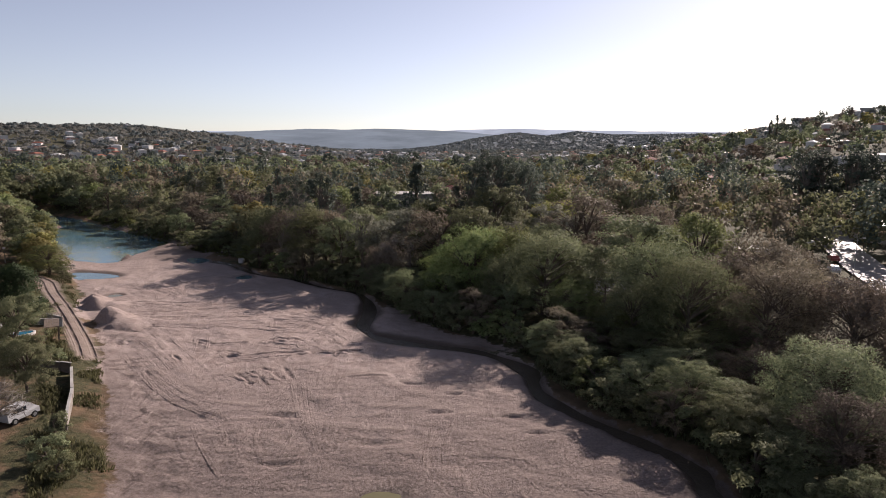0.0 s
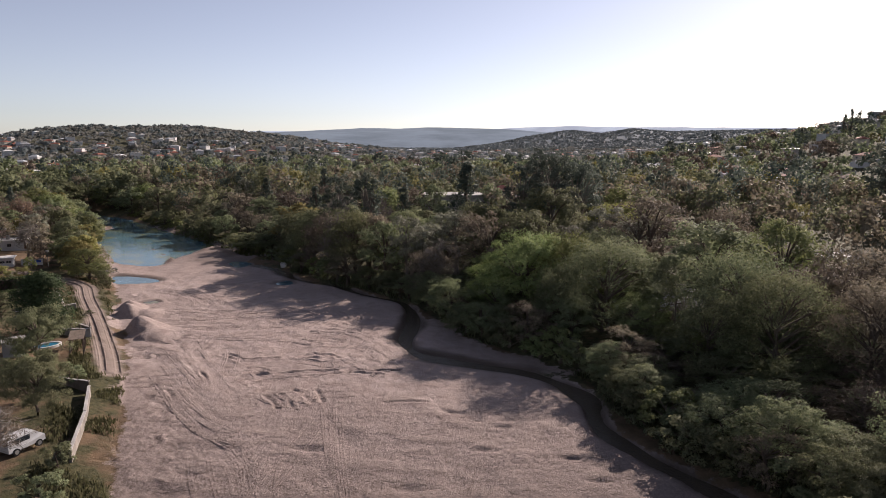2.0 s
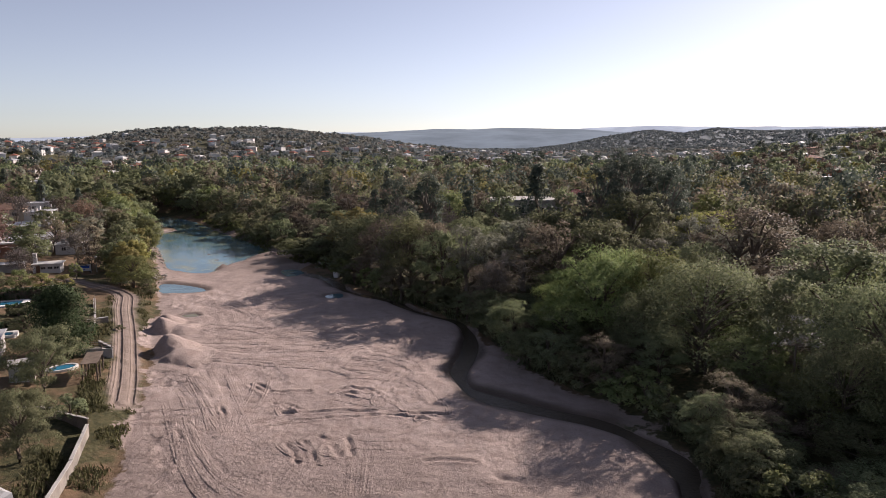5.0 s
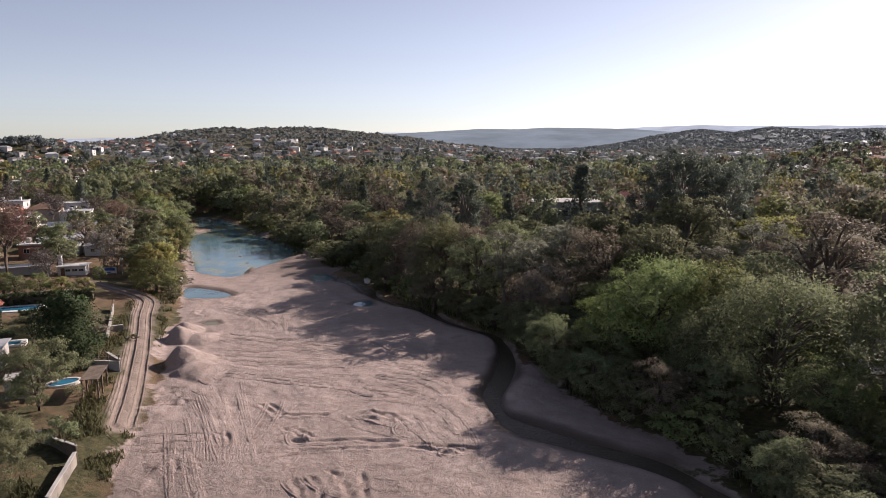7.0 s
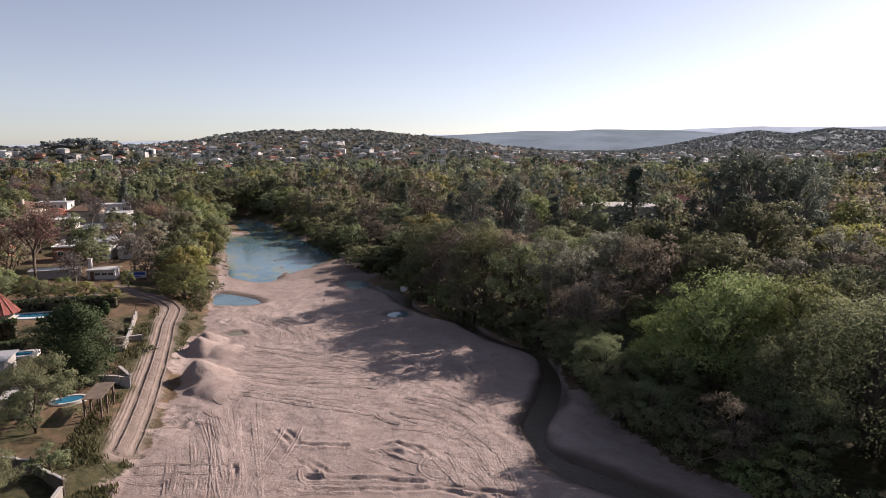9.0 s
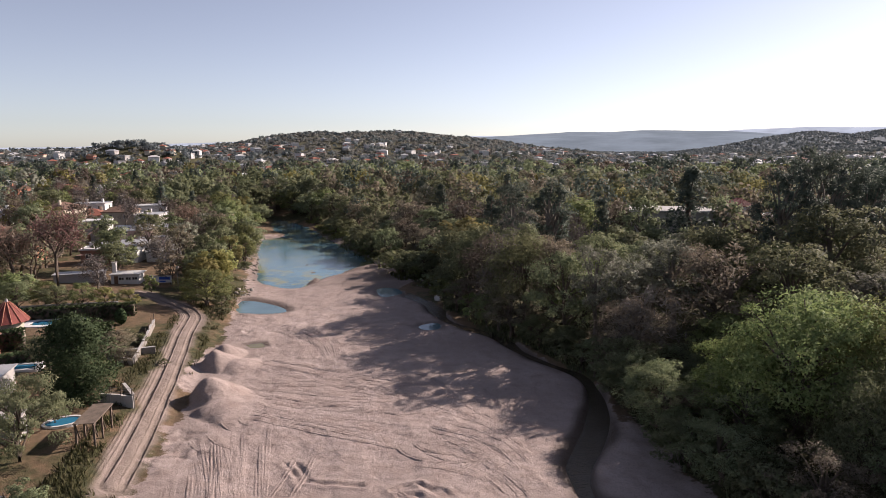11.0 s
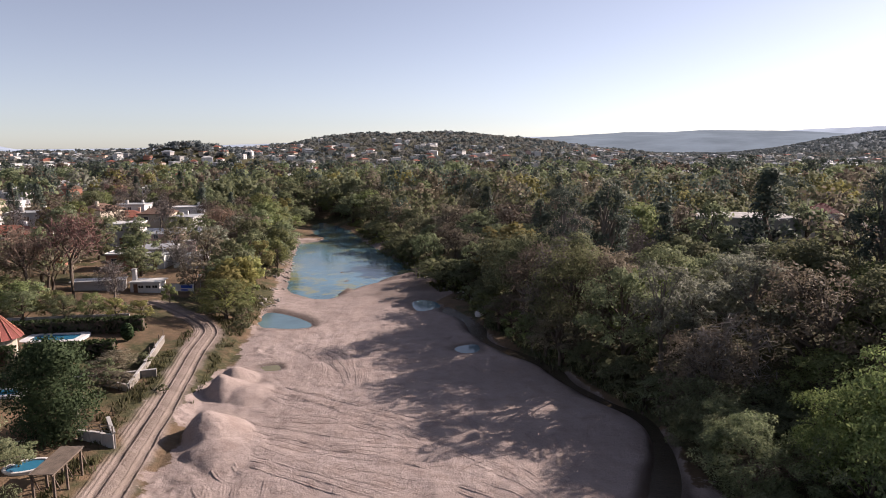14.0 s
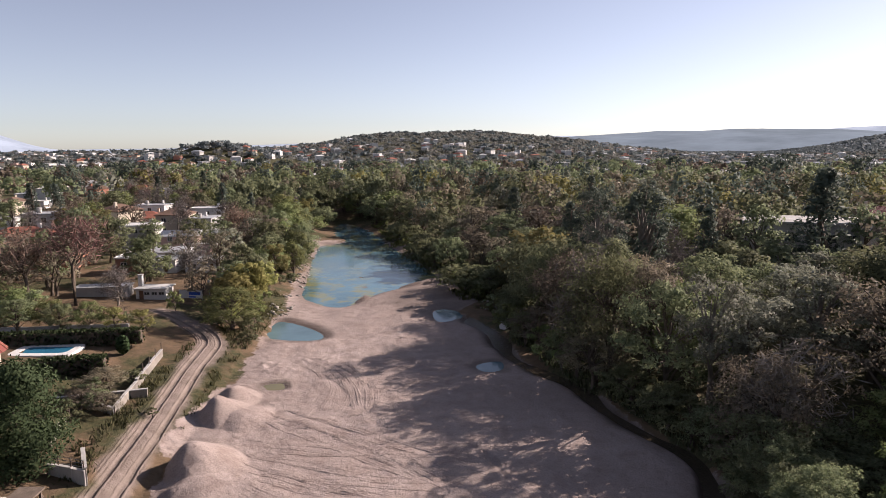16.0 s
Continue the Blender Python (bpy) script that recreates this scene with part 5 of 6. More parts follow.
# ---- houses across the gardens ----
def lay(ob, x, y, turn, lift=0.0, size=1.0):
    ob.matrix_basis = pose(x, y, float(land(x, y)) + lift, 0, 0, turn) @ Matrix.Diagonal((size, size, size, 1))
    return ob


hut = thing("garden_house", (0, 0, 0), "low white garden house with a tall chimney", "house")
part("wall", boxed(0, 0, -0.6, 6.4, 4.2, 2.9), W[0], hut)
part("roof", boxed(0.1, 0, 2.31, 7.2, 5.0, 0.22, 0.04), R[2], hut)
part("chimney", boxed(-3.0, 0.3, -0.3, 0.9, 0.9, 5.2, 0.04), W[0], hut)
part("chimney_cap", boxed(-3.0, 0.3, 4.95, 1.15, 1.15, 0.15), M_CONCRETE, hut)
for x in (-0.8, 0.8, 2.3):
    window(hut, x, -2.1, 1.0, 1.2, 0.75, 0)
part("door", boxed(-2.0, -2.13, 0, 0.9, 0.1, 2.0), M_DOOR, hut)
lay(hut, -100.2, 121.8, 30, 0, 0.74)

lean_to = thing("lean_to_shed", (0, 0, 0), "long low shed with a grey sheet roof", "shed")
part("wall", boxed(0, 0, -0.5, 10.0, 3.2, 2.4), W[2], lean_to)
part("roof", boxed(0, 0, 1.91, 10.6, 4.0, 0.12), R[1], lean_to)
lay(lean_to, -107.5, 118.0, 40, 0, 0.8)

yard_house = build_house(7.5, 6.0, 3.2, "flat", W[4], R[2], "brown house with a white flat roof", chimney=False, tank=True)
lay(yard_house, -121, 133.5, 35, 0.4, 0.8)
wall_house = build_house(11, 8, 6.0, "flat", W[2], R[2], "grey two-storey house with a tall blank wall", 2, wing=(6.5, 1.0, 6.0, 6.0, 3.2))
part("stair_tower", boxed(-4.6, -2.5, -0.5, 2.6, 2.6, 8.4), W[0], wall_house)
lay(wall_house, -147, 153, 38, 0.4, 0.8)
gable_house = build_house(10, 8, 5.2, "gable", W[5], R[1], "pink two-storey house with a pale metal roof", 2, rise=1.3, wing=(5.5, -3.5, 6.5, 4.0, 3.0))
lay(gable_house, -131, 152, 40, 0.4, 0.75)
white_house = build_house(11, 7, 6.0, "flat", W[0], R[2], "white two-storey house with a roof terrace", 2)
lay(white_house, -166, 190, 40, 0.4, 0.85)
for k, x, y, turn, size in ((0, -118, 137, 30, 0.7), (3, -137, 127, 35, 1.1), (7, -163, 135, 40, 0.9), (6, -170, 128, 30, 0.9), (1, -182, 152, 40, 0.95), (2, -189, 168, 40, 0.9), (5, -158, 172, 35, 0.9), (4, -139, 163, 40, 0.8), (0, -112, 142, 40, 0.65), (4, -124, 143, 40, 0.75), (2, -175, 176, 40, 0.9), (3, -80.5, 81.5, 35, 0.62), (0, 69, 134, 20, 0.7)):
    set_house(k, x, y, turn, size, 0.3, "houses by the river")

# The long flat-roofed building among the pines, with its tiled tower.
hall = thing("institute_building", (0, 0, 0), "long pale flat-roofed building among the pines", "building")
part("wall", boxed(0, 0, -1, 19, 11, 12.2), W[2], hall)
part("roof", boxed(0, 0, 11.21, 20.2, 12.2, 0.45), M_CONCRETE, hall)
for k in range(6):
    for z in (4.4, 8.0):
        window(hall, -7.8 + k * 3.1, -5.5, z, 1.5, 1.6, 0)
lay(hall, -11, 187, 8, -0.6, 0.95)
belfry = thing("tiled_tower", (0, 0, 0), "square tower with arched openings and a red hip roof", "tower")
part("wall", boxed(0, 0, -1, 6.2, 6.2, 13.6), W[2], belfry)
part("roof", pitched("hip", 6.2, 6.2, 12.6, 2.0), M_REDTILE, belfry)
for side, (ox, oy) in ((0, (0, -3.1)), (3, (-3.1, 0))):
    for k in (-1.2, 1.2):
        x, y = (ox + k, oy) if side == 0 else (ox, oy + k)
        bm = boxed(x, y, 9.0, 1.3 if side == 0 else 0.12, 0.12 if side == 0 else 1.3, 1.7)
        rod(bm, (x - (0 if side == 0 else 0.06), y - (0.06 if side == 0 else 0), 10.7), (x + (0 if side == 0 else 0.06), y + (0.06 if side == 0 else 0), 10.7), 0.65, 14)
        part("arched_opening", bm, M_GLASS, belfry)
part("chimney", boxed(-2.6, 2.0, 12.6, 0.6, 0.6, 3.0), W[1], belfry)
lay(belfry, 2, 203, 10, -1.0, 0.85)
annex = build_house(12, 8, 8.0, "flat", W[2], R[1], "pale annex with rows of windows", 3, chimney=False)
lay(annex, 12, 199, 8, 0.2)


# ---- gardens by the track ----
def wall_run(name, a, b, high, thick, mat, label, panels, post=None, rails=0.0):
    """A straight garden wall of panels with a coping, from a to b on the ground."""
    (ax, ay), (bx, by) = a, b
    span, turn = math.hypot(bx - ax, by - ay), math.degrees(math.atan2(by - ay, bx - ax))
    base = thing(name, (ax, ay, float(land((ax + bx) / 2, (ay + by) / 2))), label, "wall", turn=turn)
    step_ = span / panels
    for k in range(panels):
        h = high * (0.93 + 0.12 * float(rng.random()))
        part("panel", boxed((k + 0.5) * step_, 0, -0.6, step_ - 0.02, thick, h + 0.6, 0.03), mat, base)
        part("coping", boxed((k + 0.5) * step_, 0, h + 0.003, step_, thick + 0.08, 0.07), M_CONCRETE, base)
        if post:
            part("post", rod(bmesh.new(), (k * step_ + 0.1, 0, h), (k * step_ + 0.1, 0, h + post), 0.05, 6), M_WOOD, base)
    if rails:
        for z in (0.35, 0.7, 1.0):
            part("rail", rod(bmesh.new(), (0, 0, high + rails * z), (span, 0, high + rails * z), 0.02, 5), M_STEEL, base)
    return base


wall_run("garden_wall", (-76.1, 104.6), (-69.4, 96.4), 0.95, 0.22, M_WHITEWASH, "weathered white garden wall beside the track", 4, 0.9)
wall_run("garden_wall", (-69.4, 96.4), (-64.9, 90.8), 0.85, 0.22, M_WHITEWASH, "crumbling white garden wall beside the track", 3)
wall_run("garden_wall", (-64.9, 90.8), (-68.9, 90.6), 0.6, 0.22, M_CONCRETE, "low grey cross wall in the garden", 3)
wall_run("garden_wall", (-55.3, 82.0), (-58.8, 84.0), 1.35, 0.25, M_WHITEWASH, "white corner wall by the track", 1)
wall_run("garden_wall", (-55.3, 82.0), (-58.9, 81.2), 0.95, 0.2, M_CONCRETE, "grey retaining wall with a wire fence", 3, 0.8, 0.8)
wall_run("garden_wall", (-42.9, 62.4), (-39.2, 56.0), 1.1, 0.22, M_WHITEWASH, "pale boundary wall along the riverbank", 4)
wall_run("garden_wall", (-39.2, 56.0), (-35.2, 47.8), 1.1, 0.22, M_WHITEWASH, "pale boundary wall along the riverbank", 5)
wall_run("garden_wall", (-43.2, 62.9), (-47.6, 64.0), 1.0, 0.15, M_WOOD, "low dark curved garden fence", 3, 0.4)
wall_run("garden_wall", (-47.7, 64.0), (-51.5, 63.2), 1.0, 0.15, M_WOOD, "low dark curved garden fence", 3, 0.4)
wall_run("garden_wall", (-99, 98.0), (-86.2, 107.4), 0.7, 0.3, M_CONCRETE, "low terrace wall behind the hedge", 6)
wall_run("garden_wall", (-72.2, 89.6), (-66.5, 95.6), 0.55, 0.3, M_WHITEWASH, "low broken white wall inside the garden", 3)
wall_run("garden_wall", (-66.5, 87.0), (-63.0, 83.6), 0.5, 0.35, M_WHITEWASH, "low broken white wall inside the garden", 2)


def hedge(a, b, high, wide, label, leaf="hedge"):
    """A clipped hedge: a leafy mass of sprays over a dark woody core."""
    (ax, ay), (bx, by) = a, b
    span, turn = math.hypot(bx - ax, by - ay), math.degrees(math.atan2(by - ay, bx - ax))
    base = thing("hedge", (ax, ay, float(land((ax + bx) / 2, (ay + by) / 2)) - 0.1), label, "hedge", turn=turn)
    part("woody_core", boxed(span / 2, 0, 0, span - 0.3, wide * 0.7, high * 0.86, 0.1), M_BARK, base)
    n = int(span * (high * 2 + wide) * 42)
    p = rng.random((n, 3)) * np.array([span, wide, high]) - np.array([0, wide / 2, 0])
    face = rng.integers(0, 3, n)
    p[:, 1] = np.where(face == 0, -wide / 2, np.where(face == 1, wide / 2, p[:, 1])) + rng.normal(size=n) * 0.06
    p[:, 2] = np.where(face == 2, high, p[:, 2]) + rng.normal(size=n) * 0.07
    normal = np.stack([np.zeros(n), np.where(face == 0, -1.0, np.where(face == 1, 1.0, 0.0)), np.where(face == 2, 1.0, 0.15)], 1) + 0.35 * rng.normal(size=(n, 3))
    v, _ = leaves(p, 0.16, rng, 0.6)
    part("leaf_mass", quad_mesh("leaf_mass", v, M_LEAF[leaf], normal / np.linalg.norm(normal, axis=1)[:, None]), None, base)
    return base


hedge((-93.5, 94.2), (-79.6, 104.7), 1.9, 1.2, "long clipped dark hedge behind the pool")
hedge((-80.0, 91.2), (-74.3, 96.4), 1.9, 1.3, "clipped dark hedge before the pool")
hedge((-83.2, 83.4), (-78.8, 87.6), 2.4, 1.3, "tall clipped dark hedge before the pavilion")
hedge((-88.5, 84.0), (-83.5, 88.0), 1.8, 1.2, "clipped dark hedge beside the pavilion")
hedge((-77.5, 80.0), (-72.0, 86.6), 1.3, 1.0, "low dark hedge in the garden")

topiary = thing("topiary", (-79.1, 101.6, float(land(-79.1, 101.6))), "clipped dark topiary bush shaped like an egg", "shrub")
part("trunk", rod(bmesh.new(), (0, 0, -0.2), (0, 0, 0.8), 0.08, 7), M_BARK, topiary)
u = rng.normal(size=(1500, 3))
u /= np.linalg.norm(u, axis=1)[:, None]
v, _ = leaves(u * np.array([0.72, 0.72, 1.1]) * (0.9 + 0.12 * rng.random((1500, 1))) + np.array([0, 0, 1.25]), 0.13, rng, 0.6)
part("leaf_mass", quad_mesh("leaf_mass", v, M_LEAF["hedge"], u), None, topiary)


def swimming_pool(x, y, turn, long, wide, label, edge=1.0, oval=False):
    base = thing("swimming_pool", (x, y, float(land(x, y)) + 0.05), label, "swimming pool", turn=turn)
    n = 28
    shape = lambda a, b: [(math.copysign(abs(math.cos(t)) ** (1.0 if oval else 0.35), math.cos(t)) * a, math.copysign(abs(math.sin(t)) ** (1.0 if oval else 0.35), math.sin(t)) * b) for t in (2 * math.pi * (k + 0.5) / n for k in range(n))]
    inner, outer = shape(long / 2, wide / 2), shape(long / 2 + edge, wide / 2 + edge)
    bm = bmesh.new()
    rings = [[bm.verts.new((px, py, z)) for px, py in ring] for ring, z in ((outer, -0.5), (outer, 0.16), (inner, 0.16), (inner, -0.5))]
    for a, b in zip(rings, rings[1:]):
        for k in range(n):
            bm.faces.new((a[k], a[(k + 1) % n], b[(k + 1) % n], b[k]))
    part("pool_edge", bm, M_WALLS[0], base, "white paved edge")
    bm = bmesh.new()
    bm.faces.new([bm.verts.new((px, py, 0.06)) for px, py in shape(long / 2 + 0.01, wide / 2 + 0.01)])
    part("pool_surface", bm, M_POOL, base, "clear blue water")
    return base


swimming_pool(-86.2, 96.7, 30, 5.6, 2.8, "blue swimming pool with a white paved edge", 0.9)
swimming_pool(-57.4, 75.9, 55, 3.0, 2.0, "small oval blue garden pool", 0.25, True)
swimming_pool(-73.0, 82.6, 35, 3.6, 1.7, "narrow garden pool with a white edge", 0.6)

pavilion = thing("garden_pavilion", pose(-82.2, 88.0, float(land(-82.2, 88.0)) + 0.9) @ Matrix.Diagonal((0.76, 0.76, 0.82, 1)), "round garden pavilion with a steep red tiled roof", "pavilion")
bm = bmesh.new()
sides = 14
ring0 = [bm.verts.new((math.cos(2 * math.pi * k / sides) * 3.0 * (1.04 if k % 2 else 1.0), math.sin(2 * math.pi * k / sides) * 3.0 * (1.04 if k % 2 else 1.0), 2.35)) for k in range(sides)]
ring1 = [bm.verts.new((math.cos(2 * math.pi * k / sides) * 0.35, math.sin(2 * math.pi * k / sides) * 0.35, 5.3)) for k in range(sides)]
for k in range(sides):
    bm.faces.new((ring0[k], ring0[(k + 1) % sides], ring1[(k + 1) % sides], ring1[k]))
bm.faces.new(ring1)
bm.faces.new(ring0[::-1])
part("roof", bm, M_REDTILE, pavilion)
for k in range(sides):
    t = 2 * math.pi * k / sides
    part("rib", rod(bmesh.new(), (math.cos(t) * 3.1, math.sin(t) * 3.1, 2.36), (math.cos(t) * 0.36, math.sin(t) * 0.36, 5.34), 0.06, 5), M_WALLS[3], pavilion)
part("finial", rod(bmesh.new(), (0, 0, 5.25), (0, 0, 5.75), 0.32, 10, 0.12), M_CONCRETE, pavilion)
part("wall", rod(bmesh.new(), (0, 0, -1.6), (0, 0, 2.36), 2.1, 14), M_WALLS[1], pavilion)

deck = thing("wooden_platform", (-53.0, 75.6, float(land(-53, 75.6))), "raised weathered wooden platform on braced legs", "platform", turn=120.3)
for k in range(9):
    part("plank", boxed(0, -0.85 + k * 0.2, 2.05, 4.6, 0.185, 0.05), M_WOOD, deck)
for y in (-0.8, 0.7):
    part("beam", boxed(0, y, 1.9, 4.6, 0.12, 0.148), M_WOOD, deck)
    for x in (-2.1, -0.3, 1.9):
        part("leg", boxed(x, y, -0.3, 0.15, 0.15, 2.2), M_WOOD, deck)
        part("brace", rod(bmesh.new(), (x, y, 1.85), (x + 0.75, y, 0.4), 0.05, 6), M_WOOD, deck)

shed = thing("garden_shed", (0, 0, 0), "grey garden shed with a sheet roof", "shed")
part("wall", boxed(0, 0, -0.4, 4.6, 3.6, 2.7), M_CONCRETE, shed)
part("roof", boxed(0, 0, 2.31, 5.2, 4.2, 0.1), R[1], shed)
part("door", boxed(0.8, -1.83, 0, 0.9, 0.08, 1.95), M_DOOR, shed)
lay(shed, -68.5, 75.8, 35)
hutch = thing("garden_shed", (0, 0, 0), "small grey block shed under the tree", "shed")
part("wall", boxed(0, 0, -0.4, 2.4, 2.2, 2.3), M_CONCRETE, hutch)
part("roof", boxed(0, 0, 1.91, 2.7, 2.5, 0.1), M_CONCRETE, hutch)
lay(hutch, -58.5, 71.5, 40)
for k in range(7):
    x, y = -63.5 + 0.22 * k, 76.0 + 0.12 * k
    t = thing("wooden_pole", (x, y, float(land(x, y)) + 0.12 + 0.06 * (k % 3)), "pale wooden pole lying in a heap", "pole", "poles in a heap", 20 + 14 * (k % 4))
    part("shaft", rod(bmesh.new(), (-1.6, 0, 0), (1.6, 0, 0.15), 0.06, 6, 0.04), M_WALLS[1], t)

banner = thing("banner", (-95.9, 125.2, float(land(-95.9, 125.2))), "white and blue banner sheet on a frame", "banner", turn=22)
part("sheet", boxed(0, 0, 0.2, 4.0, 0.06, 1.3), M_WALLS[0], banner)
M_BLUE = plain("blue_paint", (0.04, 0.10, 0.42), 0.6, 0, 2, 0.15, 0)
part("patch", boxed(0.7, -0.035, 0.75, 2.0, 0.04, 0.5), M_BLUE, banner)
part("patch", boxed(0.3, -0.035, 0.3, 1.2, 0.04, 0.25), M_BLUE, banner)
for x in (-1.95, 1.95):
    part("post", rod(bmesh.new(), (x, 0.08, -0.2), (x, 0.08, 1.6), 0.05, 6), M_STEEL, banner)


def street_lamp(x, y, high, label, turn=0.0, globe=False):
    base = thing("street_lamp", (x, y, float(land(x, y)) - 0.05), label, "street lamp", "street lamps", turn)
    part("pole", rod(bmesh.new(), (0, 0, -0.3), (0, 0, high), 0.09, 8, 0.055), M_STEEL, base)
    if globe:
        bm = bmesh.new()
        bmesh.ops.create_uvsphere(bm, u_segments=12, v_segments=8, radius=0.28, matrix=Matrix.Translation((0, 0, high + 0.24)))
        part("globe", bm, M_WALLS[0], base)
    else:
        part("arm", rod(bmesh.new(), (0, 0, high - 0.1), (-1.1, 0, high + 0.1), 0.045, 6), M_STEEL, base)
        part("lamp_head", boxed(-1.3, 0, high + 0.03, 0.7, 0.26, 0.16, 0.05), M_WALLS[0], base)
    return base


street_lamp(32, 119, 4.9, "grey street lamp beside the sports court")
street_lamp(41.5, 112, 4.9, "grey street lamp beside the sports court", 20)
street_lamp(-93.8, 127.2, 3.0, "garden lamp with a white globe", 0, True)
for x, y in ((84, 121), (89, 138), (94, 151), (78, 100)):
    street_lamp(x, y, 7.0, "tall street lamp along the road", 180)

# The sports court behind the trees.
court = tagged(new("court_floor", sheet("court_floor", [(24.5, 99.5, 0), (37, 99.5, 0), (39, 116, 0), (26, 116, 0)], [(0, 1, 2, 3)], M_CONCRETE)), "pale concrete sports court", "court", kind="structure")
court.location.z = float(land(31, 107)) + 0.12
fence = thing("court_fence", (24.5, 98.6, float(land(27, 98.6))), "tall steel fence round the court", "fence")
for k in range(6):
    part("post", rod(bmesh.new(), (k * 2.6, 0, -0.2), (k * 2.6, 0, 4.6), 0.05, 6), M_STEEL, fence)
for z in (0.3, 2.4, 4.6):
    part("rail", rod(bmesh.new(), (0, 0, z), (13, 0, z), 0.03, 5), M_STEEL, fence)
goal = thing("goal_frame", (28.5, 103, float(land(28.5, 103)) + 0.14), "white steel goal frame on the court", "goal")
for x in (0, 3.0):
    part("post", rod(bmesh.new(), (x, 0, 0), (x, 0, 2.0), 0.05, 6), M_FRAME, goal)
part("crossbar", rod(bmesh.new(), (0, 0, 2.0), (3.0, 0, 2.0), 0.05, 6), M_FRAME, goal)


def utility_pole(x, y, high, turn):
    base = thing("utility_pole", (x, y, float(land(x, y)) - 0.1), "wooden utility pole with a crossarm", "utility pole", "utility poles", turn)
    part("shaft", rod(bmesh.new(), (0, 0, -0.3), (0, 0, high), 0.13, 8, 0.09), M_WOOD, base)
    part("crossarm", boxed(0, 0, high - 0.5, 1.6, 0.1, 0.12), M_WOOD, base)
    for k in (-0.7, 0, 0.7):
        part("insulator", rod(bmesh.new(), (k, 0, high - 0.38), (k, 0, high - 0.2), 0.04, 6), M_CONCRETE, base)
    return base


utility_pole(23.5, 80.5, 7.0, 20)
utility_pole(34, 95, 8.5, 20)
utility_pole(97, 168, 9.0, 30)
utility_pole(104, 150, 9.0, 30)
for a, b in (((23.5, 80.5, 8.6), (34, 95, 10.6)), ((34, 95, 10.6), (46, 116, 10.6)), ((97, 168, 12.6), (104, 150, 12.4))):
    n = 10
    line = [tuple(Vector(a).lerp(Vector(b), k / n) - Vector((0, 0, 1.0 * math.sin(math.pi * k / n)))) for k in range(n + 1)]
    t = Tubes()
    t.add(line, [0.02] * (n + 1), 4)
    tagged(new("overhead_cable", t.mesh("overhead_cable", M_ASPHALT)), "thin dark cable hung between two poles", "cable")


# ---- vehicles ----
M_TYRE = plain("tyre_rubber", (0.02, 0.02, 0.02), 0.85, 0, 4, 0.2, 0)


def car(x, y, z, turn, paint, label, long=4.2, tall=1.45, box_body=False):
    base = thing("van" if box_body else "car", (x, y, z), label, "van" if box_body else "car", turn=turn)
    bm = bmesh.new()
    side = [(-long / 2, 0.35), (-long / 2, 0.85), (-long * 0.44, 0.95), (-long * 0.36, tall), (long * 0.12, tall), (long * 0.27, 0.95), (long * 0.47, 0.82), (long / 2, 0.6), (long / 2, 0.35)]
    if box_body:
        side = [(-long / 2, 0.4), (-long / 2, tall - 0.1), (-long * 0.46, tall), (long * 0.26, tall), (long * 0.38, 1.15), (long * 0.48, 0.95), (long / 2, 0.4)]
    loops = [[bm.verts.new((px, w * (0.82 if pz > 1.0 else 1.0), pz)) for px, pz in side] for w in (-0.85, 0.85)]
    n = len(side)
    for k in range(n):
        bm.faces.new((loops[0][k], loops[0][(k + 1) % n], loops[1][(k + 1) % n], loops[1][k]))
    bm.faces.new(loops[0][::-1])
    bm.faces.new(loops[1])
    part("body", bm, paint, base)
    top = tall - 0.08
    for wy in (-0.70, 0.70):
        part("side_window", boxed(-long * 0.11, wy, 0.98, long * 0.42, 0.12, top - 0.98, 0.03), M_GLASS, base)
    bm = bmesh.new()
    q = [bm.verts.new(p) for p in ((long * 0.135, -0.66, top), (long * 0.135, 0.66, top), (long * 0.265, 0.74, 1.0), (long * 0.265, -0.74, 1.0))]
    bmesh.ops.translate(bm, verts=bm.verts[:], vec=(0.03, 0, 0.03))
    bm.faces.new(q)
    part("windscreen", bm, M_GLASS, base)
    for wx in (-long * 0.31, long * 0.31):
        for wy in (-0.8, 0.8):
            wheel = part("wheel", rod(bmesh.new(), (wx, wy - 0.1, 0.32), (wx, wy + 0.1, 0.32), 0.32, 14), M_TYRE, base)
            part("rim", rod(bmesh.new(), (wx, wy * 1.0 + math.copysign(0.1, wy), 0.32), (wx, wy + math.copysign(0.12, wy), 0.32), 0.19, 10), M_STEEL, wheel)
    return base


M_WHITE_PAINT = plain("white_car_paint", (0.5, 0.5, 0.5), 0.25, 0, 1, 0.05, 0, 0.6)
M_DARK_PAINT = plain("dark_car_paint", (0.05, 0.055, 0.065), 0.25, 0, 1, 0.1, 0, 0.6)
M_RED_PAINT = plain("red_car_paint", (0.30, 0.05, 0.04), 0.3, 0, 1, 0.1, 0, 0.6)
car(-40.2, 48.6, float(land(-40.2, 48.6)) + 0.05, 72, M_WHITE_PAINT, "white van parked behind the boundary wall", 3.3, 1.5, True)
for x, y, turn, paint, label in ((90.5, 150, 75, M_WHITE_PAINT, "white car on the road"), (85.5, 131, 70, M_RED_PAINT, "dark red car parked beside the road"), (101, 165, 70, M_DARK_PAINT, "dark car parked beside the road"), (107, 170, 60, M_WHITE_PAINT, "white car parked under the trees"), (78, 118, 70, M_WHITE_PAINT, "white car parked beside the road")):
    car(x, y, float(land(x, y)) + 0.36, turn, paint, label + " under the trees" if len(label.split()) < 5 else label)

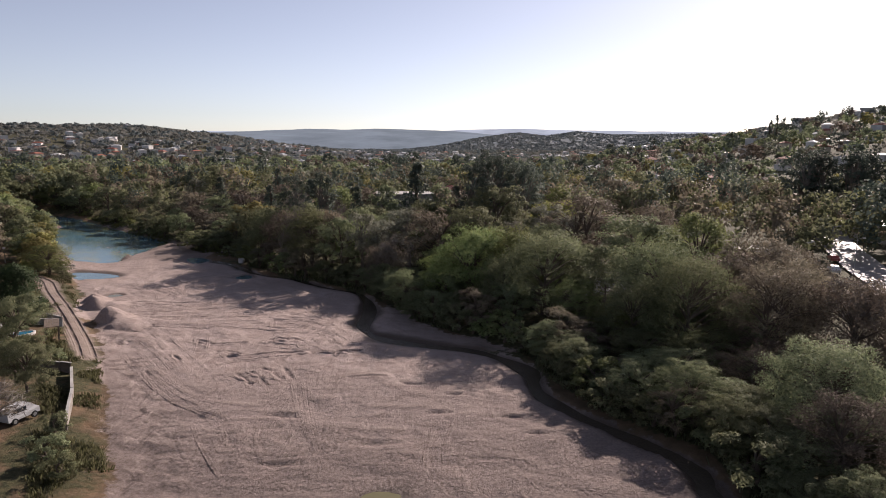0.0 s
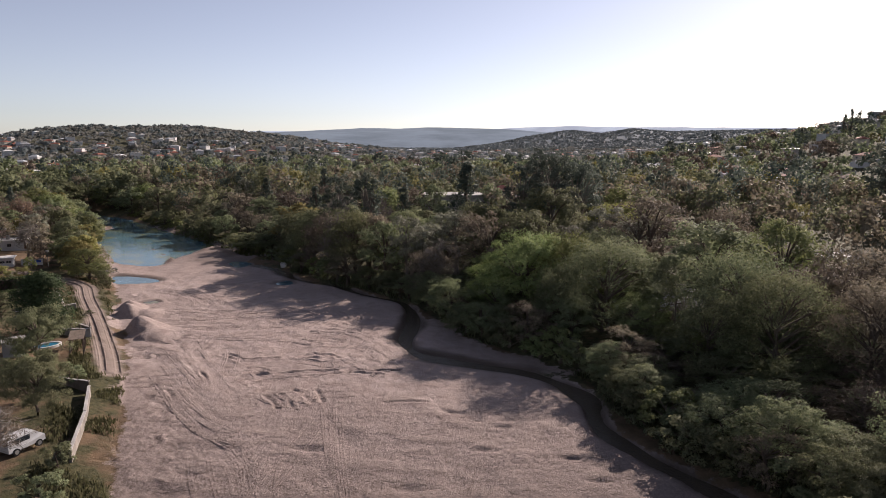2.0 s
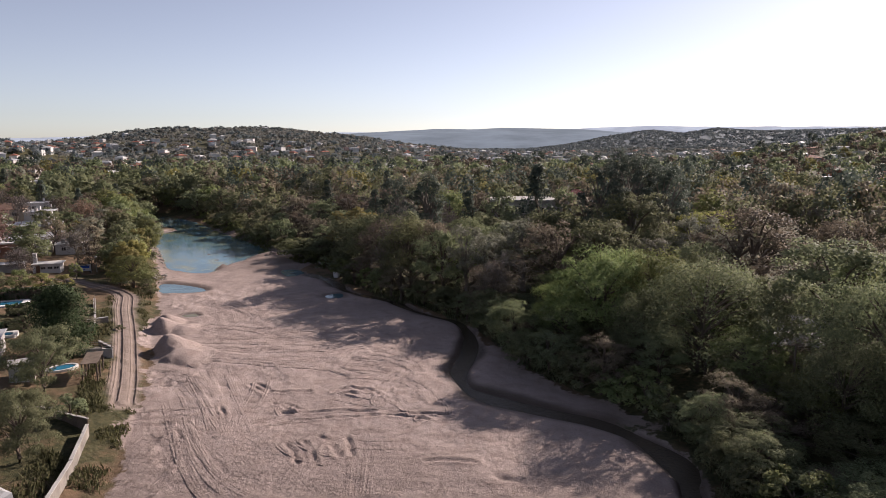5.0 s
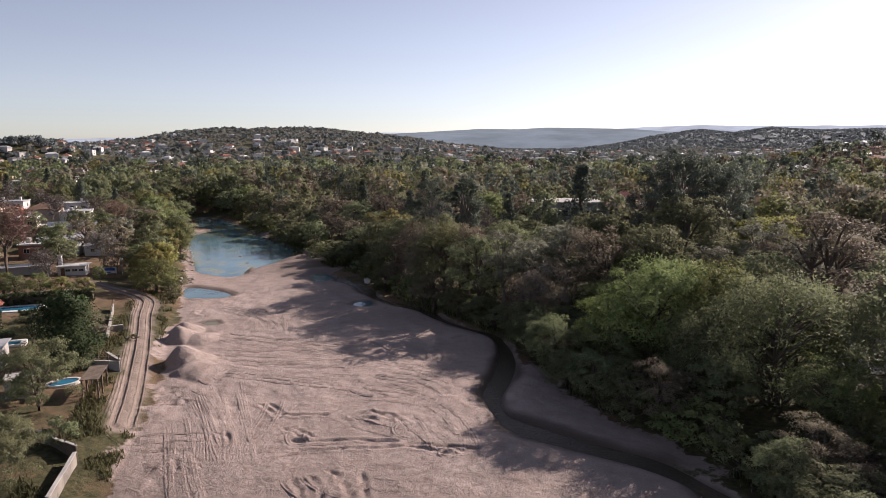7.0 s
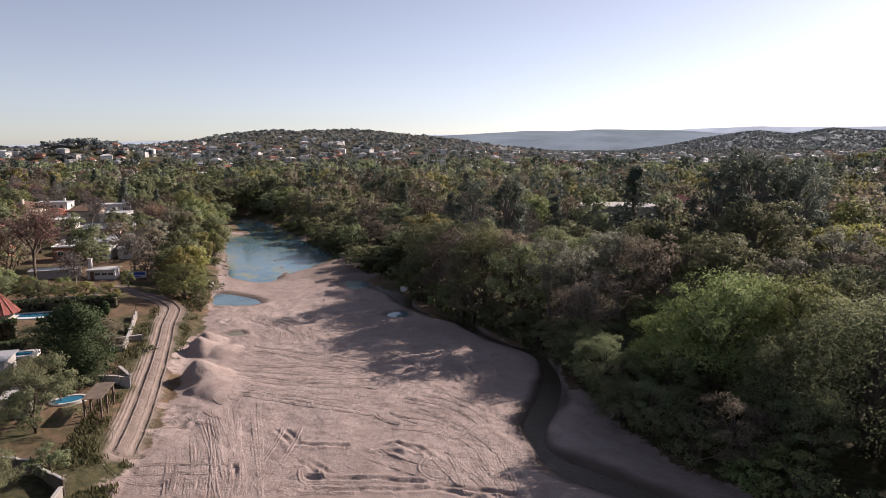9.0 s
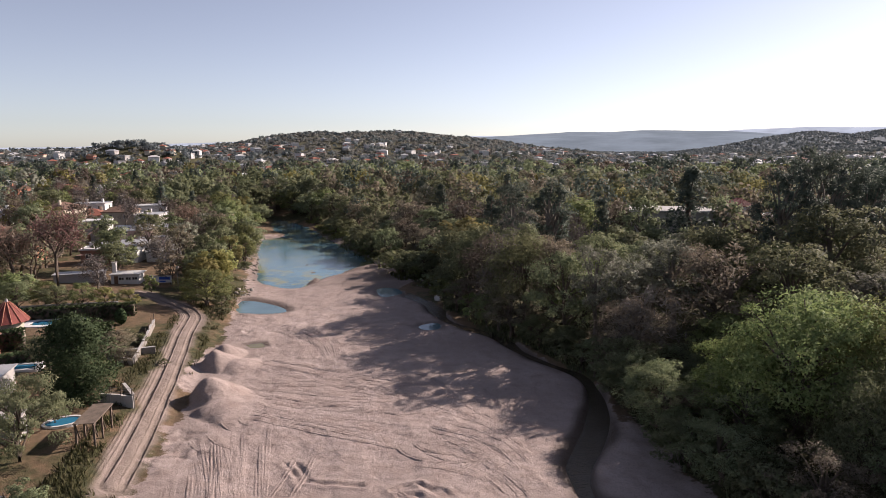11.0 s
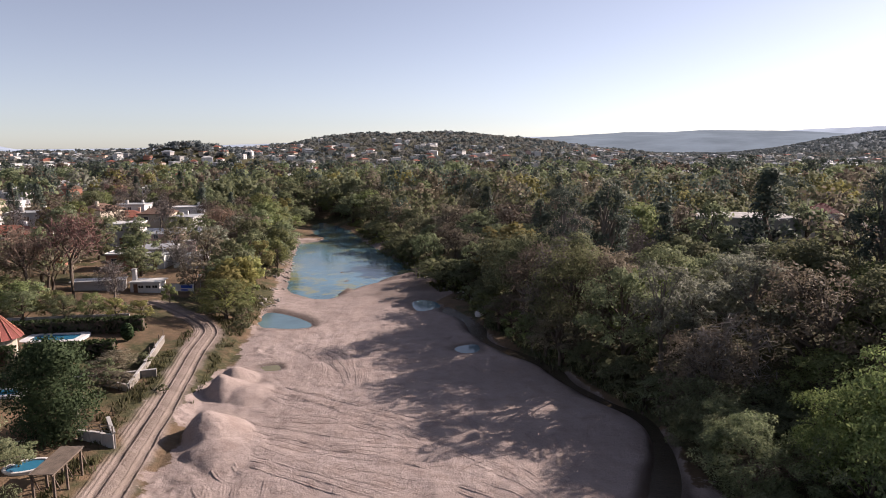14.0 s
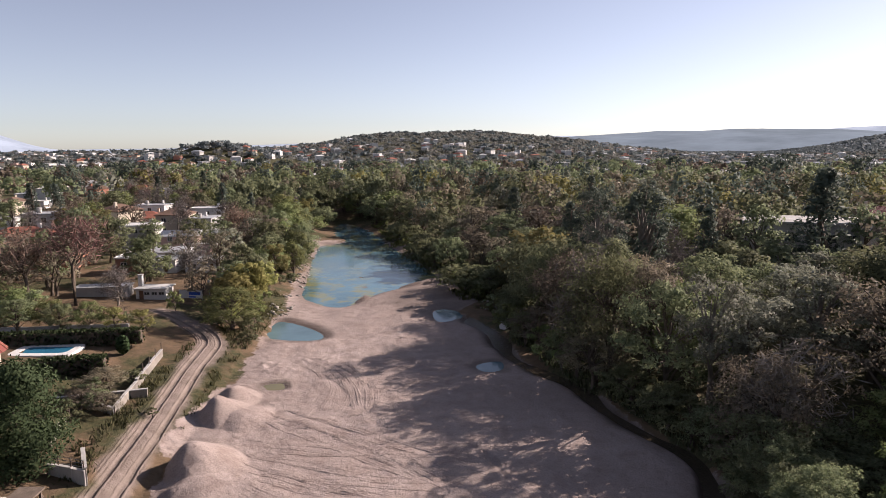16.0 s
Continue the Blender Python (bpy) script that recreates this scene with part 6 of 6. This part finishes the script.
office = build_house(16, 12, 4.2, "hip", W[2], R[1], "large low building with a bluish metal roof", 1, rise=1.6, chimney=False)
lay(office, 118, 160, 20, 0.3)
kiosk = build_house(20, 12, 6.0, "flat", W[0], R[2], "two-storey pale building by the road", 2, chimney=False)
lay(kiosk, 146, 205, 20, 0.3)


# ---- small growth and stones ----
def tufts(name, spots, leaf, label, size, blades):
    rs = np.random.default_rng(len(spots) + 3)
    c = np.repeat(np.array(spots), blades, 0)
    c[:, :2] += rs.normal(size=(len(c), 2)) * size * 0.8
    lean = rs.normal(size=(len(c), 3)) * 0.35
    lean[:, 2] = 1
    s = size * (0.5 + rs.random((len(c), 1)))
    side = np.cross(lean, rs.normal(size=(len(c), 3)))
    side = side / np.linalg.norm(side, axis=1)[:, None] * s * 0.16
    v = np.stack([c - side, c + side, c + lean * s + side * 0.3, c + lean * s - side * 0.3], 1).reshape(-1, 3)
    up = np.tile([0, 0, 1.0], (len(c), 1)) + 0.3 * rs.normal(size=(len(c), 3))
    return tagged(new(name, quad_mesh(name, v, M_LEAF[leaf], up / np.linalg.norm(up, axis=1)[:, None])), label, "grass", kind="stuff")


def bank_spots(count, low, high, near, far, side):
    y = low + (high - low) * rng.random(count)
    d = near + (far - near) * rng.random(count)
    x = np.interp(y, BED_Y, BED_L) - d if side == "l" else np.interp(y, BANK_Y, BANK_R) + d
    keep = (line_distance(x, y, TRACK) > 2.2) & (vnoise(x, y, 4, 77) > 0.42)
    x, y = x[keep], y[keep]
    return np.stack([x, y, land(x, y) + bed(x, y)[5] - 0.03], 1)


tufts("grass", bank_spots(2600, 34, 84, 0.5, 7, "l"), "grass", "rough green and dry grass along the bank", 0.32, 7)
tufts("grass", bank_spots(1500, 84, 140, 1, 9, "l"), "grass", "rough grass between the track and the sand", 0.35, 7)
tufts("grass", bank_spots(1500, 34, 150, 0.3, 5, "r"), "olive", "low weeds under the trees along the stream", 0.5, 7)
tufts("reeds", bank_spots(900, 150, 235, -2.5, 3, "r"), "bright", "green reeds along the lake shore", 0.55, 8)


def stones(name, spots, low, high, mat, label):
    """Rounded stones half sunk in the ground, joined."""
    rs = np.random.default_rng(5)
    bm0 = bmesh.new()
    bmesh.ops.create_icosphere(bm0, subdivisions=1, radius=1.0)
    base = np.array([v.co[:] for v in bm0.verts])
    tri = np.array([[v.index for v in f.verts] for f in bm0.faces])
    bm0.free()
    verts, faces = [], []
    for n, (x, y, z) in enumerate(spots):
        s = low + (high - low) * rs.random() ** 2
        v = base * (0.75 + 0.5 * rs.random((len(base), 1))) * np.array([1.3, 1.0, 0.65]) * s
        verts.append(v + np.array([x, y, z + 0.1 * s]))
        faces.append(tri + n * len(base))
    return tagged(new(name, sheet(name, np.concatenate(verts), np.concatenate(faces), mat)), label, "stones", kind="stuff")


stones("shore_stones", np.concatenate([bank_spots(420, 128, 205, -1.5, 3.0, "l"), bank_spots(500, 150, 215, -2.5, 2.5, "r")]), 0.1, 0.5, M_ROCK, "grey stones along the lake shore")
rock = bmesh.new()
bmesh.ops.create_icosphere(rock, subdivisions=2, radius=1.0)
for v in rock.verts:
    v.co *= 0.8 + 0.35 * noise.noise(v.co * 1.7)
    v.co.z *= 1.25
boulder = tagged(new("boulder", bpy.data.meshes.new("boulder")), "pale upright boulder at the water's edge", "boulder")
rock.to_mesh(boulder.data)
rock.free()
boulder.data.materials.append(M_WALLS[0])
boulder.matrix_basis = pose(-47.3, 141.2, 0.5)
